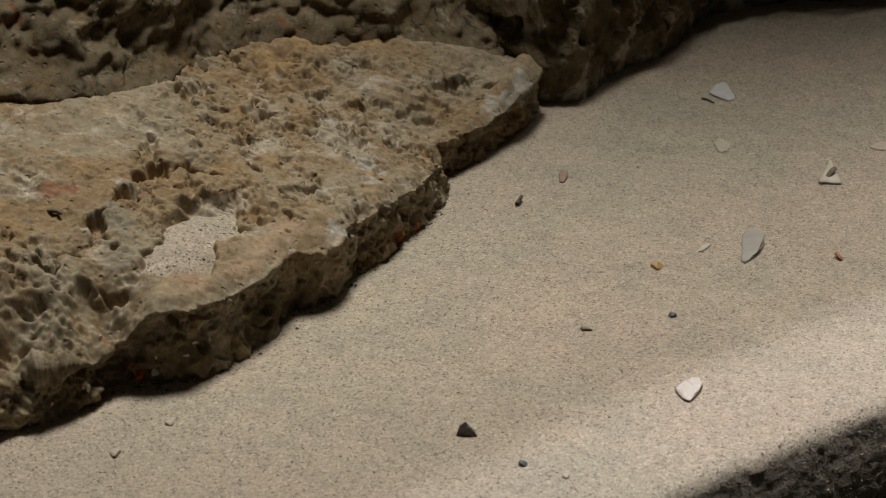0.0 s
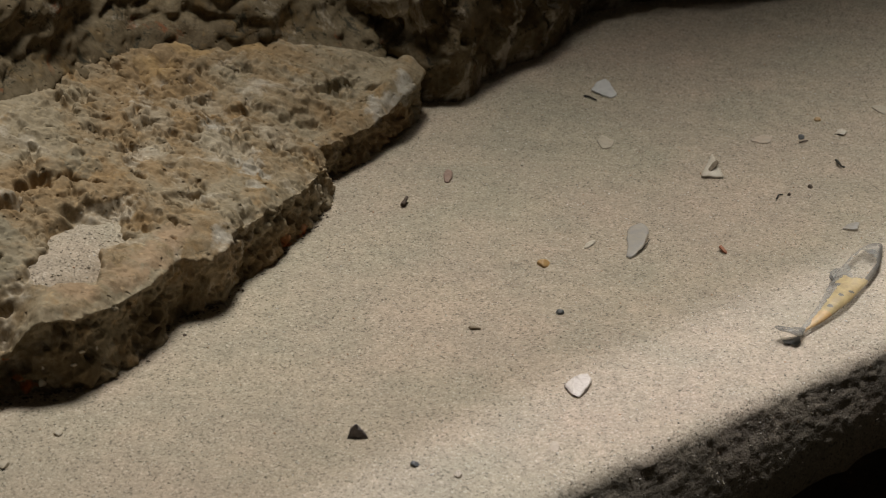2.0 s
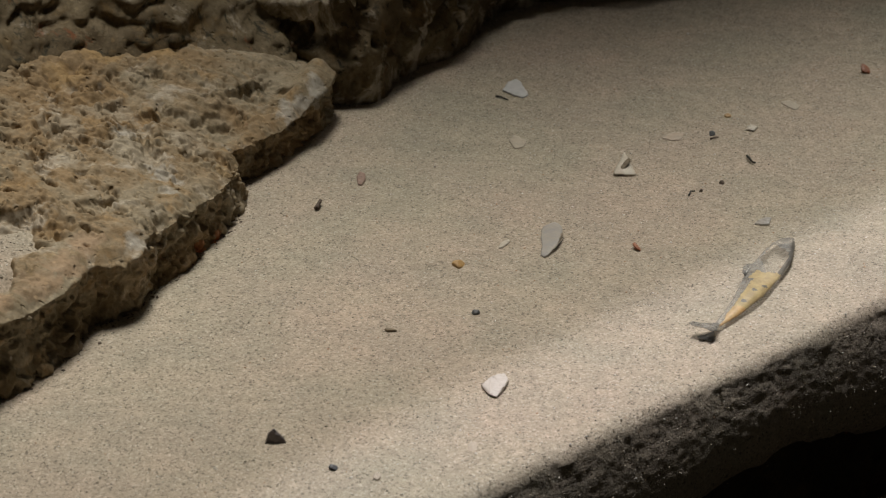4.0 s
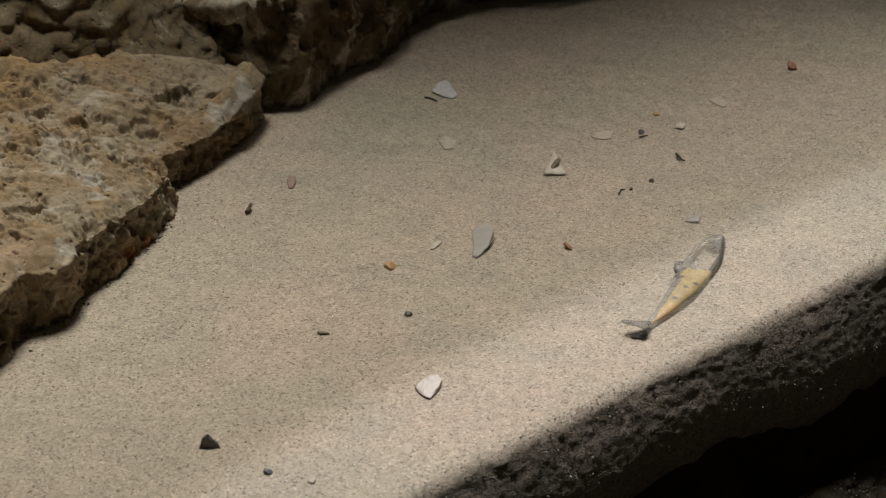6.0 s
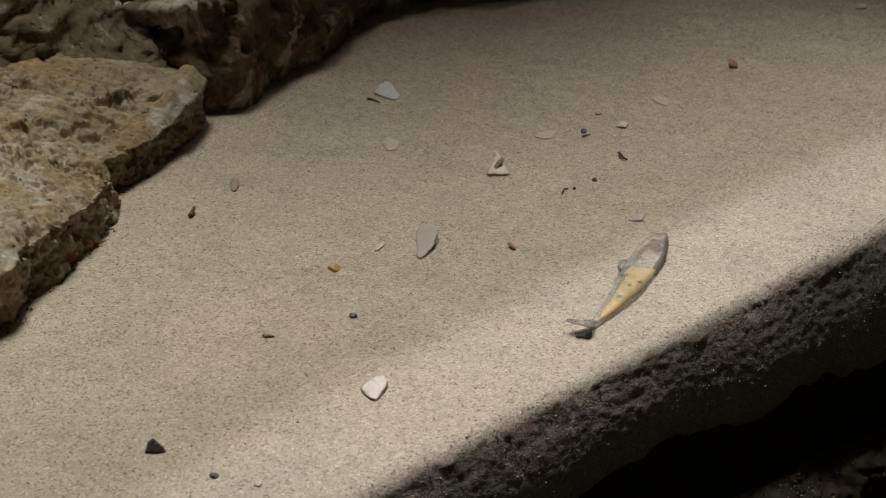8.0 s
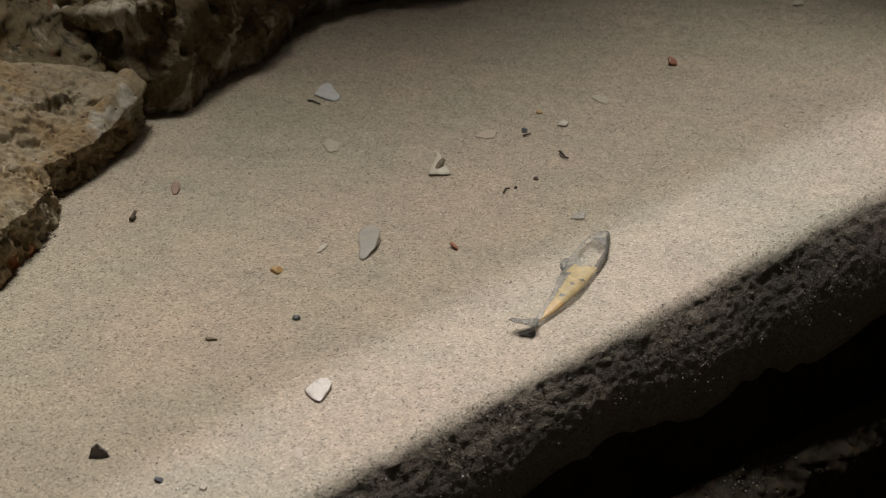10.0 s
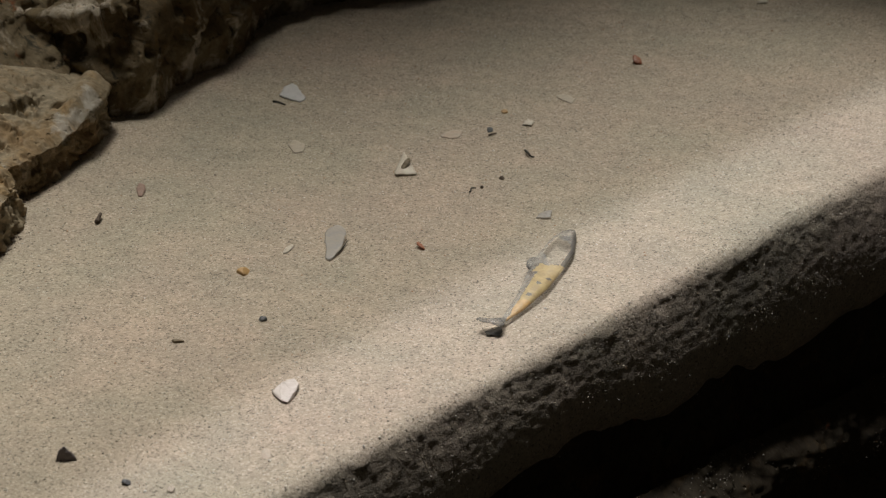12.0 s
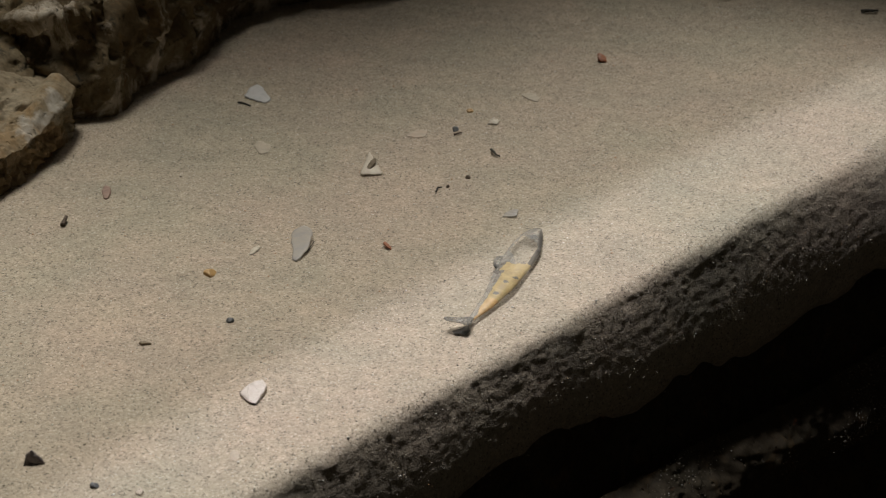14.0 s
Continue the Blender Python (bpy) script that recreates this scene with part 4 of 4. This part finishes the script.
pebble("dark_bit", 0.0752, 0.9935, (0.8, 1.2, 0.7), BARK, "tiny dark bit on sand", 28, 0, 6, 0.2, "chip")
pebble("dark_bit", 0.0857, 1.0030, (1.1, 1.3, 0.8), BARK, "tiny dark bit on sand", 29, 0, 6, 0.2, "chip")
shard("shell_sliver", [(0.0974, 0.9570), (0.1016, 0.9615), (0.1057, 0.9623), (0.1045, 0.9556), (0.1012, 0.9554)], NACRE, "translucent white shell sliver lying on sand", 30, 4, -4, 0.1, 0.6)
flake("shell_sliver", -0.0179, 0.9340, 3.0, 9.0, CHALK, "narrow pale shell sliver in sand", 31, 5, 0, -30, 0.1, 0.7, lift=-0.2)
pebble("white_grain", -0.0533, 1.0215, (1.2, 1.6, 0.9), CHALK, "tiny white pebble on sand", 32, 0, 7, 0.3)
flake("orange_chip", 0.0942, 1.0850, 3.5, 4.0, ORANGE, "tiny orange chip in sand", 33, 6, 0, 0, 0.1, 0.7, category="chip")
twig("twig", 0.3333, 1.2001, [(-4.5, 2.0, 0.5), (-1.0, 0.6, 1.2), (2.5, 0.4, 0.9), (5.0, 2.0, 0.4)], 0.9, BLACK, "small dark twig lying on sand")
flake("shell_sliver", 0.2570, 1.2330, 7.0, 6.0, CHALK, "white shell sliver lying on sand", 35, 12, 0, 0, 0.2, 0.7)
pebble("white_grain", -0.2216, 0.7535, (1.7, 2.3, 1.0), TAN, "small cream pebble half sunk in sand", 36, 0, 8, 0.5)
pebble("white_grain", -0.2366, 0.7285, (2.2, 2.6, 1.3), TAN, "small cream pebble half sunk in sand", 37, 0, 8, 0.4)
flake("orange_chip", -0.0623, 0.7320, 2.8, 4.5, PEACH, "tiny orange chip in sand", 38, 6, 0, 0, 0.1, 0.7, category="chip")


# ---- bits of shell stuck in the slab's front, crumbs at its foot ----
def stick_on_slab():
    from mathutils.bvhtree import BVHTree
    me = slab.data
    tree = BVHTree.FromPolygons([v.co for v in me.vertices], [p.vertices for p in me.polygons])
    spots = [(-0.2313, 0.782, 0.0115, 3.4, 5.0), (-0.2325, 0.782, 0.0050, 4.2, 4.6), (-0.2220, 0.787, 0.0125, 3.2, 1.8), (-0.2190, 0.790, 0.0170, 3.0, 1.6), (-0.2130, 0.797, 0.0135, 2.0, 2.2),
             (-0.2520, 0.776, 0.0230, 3.0, 3.0), (-0.2590, 0.764, 0.0100, 3.0, 5.2), (-0.1980, 0.826, 0.0070, 2.2, 1.6), (-0.2720, 0.757, 0.0060, 2.4, 2.0)]
    for k, (x, y, z, wide, high) in enumerate(spots):
        hit = tree.ray_cast(Vector((x, y, z)) + ACROSS * 0.08, -ACROSS)
        if hit[0] is None:
            continue
        rng = random.Random(60 + k)
        bm = bmesh.new()
        for _ in range(11):
            a = rng.uniform(0, 6.283)
            r = rng.uniform(0.6, 1)
            bm.verts.new((math.cos(a) * r * wide * 0.0005, math.sin(a) * r * high * 0.0005, rng.uniform(-0.0006, 0.0007)))
        bmesh.ops.convex_hull(bm, input=bm.verts)
        bmesh.ops.delete(bm, geom=[v for v in bm.verts if not v.link_faces], context="VERTS")
        bmesh.ops.recalc_face_normals(bm, faces=bm.faces)
        me2 = bpy.data.meshes.new("shell_fragment")
        bm.to_mesh(me2)
        bm.free()
        me2.materials.append(CHALK)
        bit = new("shell_fragment", me2)
        bit["label"] = "pale shell fragment stuck in the stone"
        bit.parent = slab
        bit.matrix_world = Matrix.Translation(hit[0]) @ (hit[1] * 0.6 + ACROSS * 0.4).to_track_quat("Z", "Y").to_matrix().to_4x4()


stick_on_slab()


def lay_scrap():
    """A curled black scrap lying on the slab's top."""
    from mathutils.bvhtree import BVHTree
    me = slab.data
    tree = BVHTree.FromPolygons([v.co for v in me.vertices], [p.vertices for p in me.polygons])
    top = tree.ray_cast(Vector((-0.2871, 0.8332, 0.2)), Vector((0, 0, -1)))[0]
    scrap = twig("plant_scrap", top.x, top.y, [(-4.0, 1.2, 0.4), (-1.6, 0.0, 1.2), (0.6, 0.4, 1.0), (2.6, -0.6, 0.5)], 0.8, BLACK, "curled black plant scrap lying on the slab", 0, 0, "scrap")
    scrap.location.z = top.z + 0.0003


lay_scrap()


def build_crumbs():
    """Dark crumbs of stone and plant that lie along the foot of the slab."""
    rng = np.random.default_rng(21)
    foot = [(-0.2551, 0.7655), (-0.2500, 0.779), (-0.2313, 0.784), (-0.219, 0.789), (-0.2085, 0.806), (-0.197, 0.826), (-0.1905, 0.853), (-0.175, 0.864), (-0.1705, 0.889), (-0.159, 0.916), (-0.148, 0.945), (-0.1435, 0.970), (-0.149, 0.995), (-0.1275, 1.022)]
    verts, faces = [], []
    for k in range(260):
        q = rng.uniform(0, len(foot) - 1.001)
        i = int(q)
        f = q - i
        x = foot[i][0] * (1 - f) + foot[i + 1][0] * f
        y = foot[i][1] * (1 - f) + foot[i + 1][1] * f
        off = abs(rng.normal(0, 0.0035)) - 0.001
        x, y = x + ACROSS.x * off, y + ACROSS.y * off
        z = ground_z(x, y)
        s = 0.0003 + 0.0009 * rng.random() ** 3
        n = len(verts)
        for dx, dy, dz in ((1, 0, 0), (0, 1, 0), (-1, 0, 0), (0, -1, 0), (0, 0, 1), (0, 0, -1)):
            j = rng.uniform(0.6, 1.5)
            verts.append((x + dx * s * j, y + dy * s * j, z + dz * s * 0.8 * j + 0.2 * s))
        faces += [(n + a, n + c, n + e) for a, c, e in ((0, 1, 4), (1, 2, 4), (2, 3, 4), (3, 0, 4), (1, 0, 5), (2, 1, 5), (3, 2, 5), (0, 3, 5))]
    ob = new("stone_crumbs", mesh_from("stone_crumbs", verts, faces, BARK, True))
    return tagged(ob, "dark crumbs along the foot of the slab", "debris", kind="stuff")


build_crumbs()


# ---- still fish, built as a plain shape ----
def fish_skin(name, colour, second, clear, rough=0.4):
    """Cloudy translucent skin; clear: how much of it one sees through."""
    m, nt, bsdf = material(name)
    obj = nt.nodes.new("ShaderNodeTexCoord").outputs["Object"]
    blot = noise_node(nt, obj, 210.0, 4.0, 0.65, 0.4)
    nt.links.new(mix(nt, ramp(nt, blot, [(0.36, (0, 0, 0)), (0.66, (1, 1, 1))]), colour, second), bsdf.inputs["Base Color"])
    bsdf.inputs["Roughness"].default_value = rough
    relief = node(nt, "ShaderNodeBump", {"Height": noise_node(nt, obj, 700.0, 3.0), "Strength": 0.3, "Distance": 0.0004})
    nt.links.new(relief.outputs[0], bsdf.inputs["Normal"])
    veil = ramp(nt, noise_node(nt, obj, 330.0, 3.0), [(0.35, (clear, clear, clear)), (0.7, (clear * clear, clear * clear, clear * clear))])
    mx = node(nt, "ShaderNodeMixShader", {0: veil})
    nt.links.new(bsdf.outputs[0], mx.inputs[1])
    nt.links.new(nt.nodes.new("ShaderNodeBsdfTransparent").outputs[0], mx.inputs[2])
    nt.links.new(mx.outputs[0], nt.nodes["Material Output"].inputs[0])
    return m


def curve_at(points, q):
    for (a, va), (c, vc) in zip(points, points[1:]):
        if q <= c:
            f = max(0.0, (q - a) / (c - a))
            return va + (vc - va) * f
    return points[-1][1]


# outline of the back and the belly, mm along from the tail and mm across
BACK = [(0, -2.6), (12, -2.0), (26, -1.0), (44, 2.0), (60, 4.0), (76, 4.4), (84, 3.8), (91, 2.2), (94, 0.2), (95.5, -2.6)]
BELLY = [(0, -4.8), (7, -6.8), (14, -8.6), (20, -9.4), (35, -11.4), (54, -11.5), (73, -10.4), (86, -6.8), (92, -4.6), (95.5, -2.8)]


def build_fish():
    """A slim fish shape lying on its side, one plain mesh. Local x runs from the tail to the snout."""
    skins = [fish_skin("fish_grey", (0.21, 0.205, 0.185), (0.33, 0.32, 0.285), 0.62), fish_skin("fish_yellow", (0.58, 0.45, 0.20), (0.50, 0.36, 0.16), 0.42),
             fish_skin("fish_clear", (0.55, 0.52, 0.46), (0.60, 0.57, 0.50), 0.98, 0.25), fish_skin("fish_dark", (0.10, 0.094, 0.080), (0.17, 0.16, 0.14), 0.30),
             fish_skin("fish_orange", (0.60, 0.36, 0.13), (0.56, 0.38, 0.17), 0.30)]
    bm = bmesh.new()
    rings, steps, sides = [], 150, 56
    for s in range(steps + 1):
        q = 95.5 * s / steps
        top, low = curve_at(BACK, q), curve_at(BELLY, q)
        mid, w = (top + low) / 2, max(0.15, (top - low) / 2)
        h = min(w * 0.42, 2.3)
        rings.append([bm.verts.new((q * 0.001, (mid + w * math.cos(6.2832 * k / sides)) * 0.001, (2.0 + h * math.sin(6.2832 * k / sides)) * 0.001)) for k in range(sides)])

    def skin_of(q, n):
        """Which skin lies at q mm along, n mm across."""
        j = 1.8 * noise.noise(Vector((q * 0.3, n * 0.3, 3.0))) + 0.9 * noise.noise(Vector((q, n, 8.0)))
        top, low = curve_at(BACK, q), curve_at(BELLY, q)
        for ex, ey, r in ((90.0, -1.0, 1.7), (81.6, -1.6, 1.3), (35.8, -7.2, 1.2), (24.7, -6.9, 1.2), (42.0, -9.6, 1.1)):
            if math.hypot(q - ex, n - ey) < r + 0.5 * j:
                return 3
        if 57 + j < q < 92 and n < low + 1.7 + 0.5 * j:
            return 3
        if q < 20 + j and n < -5.0 + 0.08 * (q - 7) + 0.3 * j:
            return 4
        if 55 + 1.6 * (n + 5) * (n > -5) + 2.0 * (n < -7.5) + 0.6 * j < q < 81 + 0.5 * n + 0.6 * j and n < 1.9 + 0.4 * j and n > low + 1.5:
            return 2
        if 14 < q < 54.5 + 0.5 * (-6 - n) + 1.6 * j and n < -4.2 + 0.055 * (q - 20) + 0.5 * j + 2.2 * (46 < q):
            return 1
        if q < 12 and n < -5:
            return 2
        return 0

    for s, (p, r) in enumerate(zip(rings, rings[1:])):
        for k in range(sides):
            f = bm.faces.new((p[k], p[(k + 1) % sides], r[(k + 1) % sides], r[k]))
            c = f.calc_center_median() * 1000
            f.material_index = 2 if c.z < 1.9 and skin_of(c.x, c.y) != 3 else skin_of(c.x, c.y)
    bm.faces.new(rings[0])
    bm.faces.new(rings[-1])

    def fin(points, thick, index):
        top = [bm.verts.new((x * 0.001, y * 0.001, (z + thick) * 0.001)) for x, y, z in points]
        low = [bm.verts.new((x * 0.001, y * 0.001, (z - thick) * 0.001)) for x, y, z in points]
        faces = [bm.faces.new(top), bm.faces.new(low[::-1])]
        for k in range(len(points)):
            n = (k + 1) % len(points)
            faces.append(bm.faces.new((top[k], low[k], low[n], top[n])))
        for f in faces:
            f.material_index = index

    fin([(3, -2.6, 2.2), (-1, 0.4, 3.2), (-4.5, 4.8, 4.6), (-7.2, 5.2, 5.2), (-8.2, 2.0, 5.0), (-7.4, -2.0, 4.8), (-7.8, -5.4, 4.2), (-5, -6.6, 3.6), (-1.5, -5.6, 2.6), (3, -4.8, 2.2)], 0.3, 0)
    # Thin dark sheet below the raised tail stands in for its shadow.
    fin([(-2, -4.2, 1.0), (-6.5, -1.5, 0.9), (-8.6, 0.8, 0.7), (-10.2, -1.0, 0.4), (-9.2, -3.0, 0.4), (-9.6, -6.0, 0.4), (-5.5, -6.2, 0.5)], 0.12, 3)
    fin([(49, 2.0, 2.4), (51.5, 4.6, 2.8), (56, 6.0, 2.8), (60, 5.6, 2.8), (62, 3.6, 2.4)], 0.3, 0)
    fin([(49.5, 2.6, 2.6), (51.0, 4.0, 2.9), (54, 5.0, 3.0), (52.6, 3.4, 2.9)], 0.2, 3)
    head, tail = Vector((0.1117, 0.9401, 0)), Vector((0.0693, 0.8536, 0))
    turn = math.degrees(math.atan2(head.y - tail.y, head.x - tail.x))
    z = ground_z(0.09, 0.895)
    fish = finish("fish_shape", bm, skins[0], pose(tail.x, tail.y, z + 0.0004, 0, 0, turn), "slim translucent grey and yellow fish lying still on sand", "toy")
    for skin in skins[1:]:
        fish.data.materials.append(skin)
    return fish


build_fish()
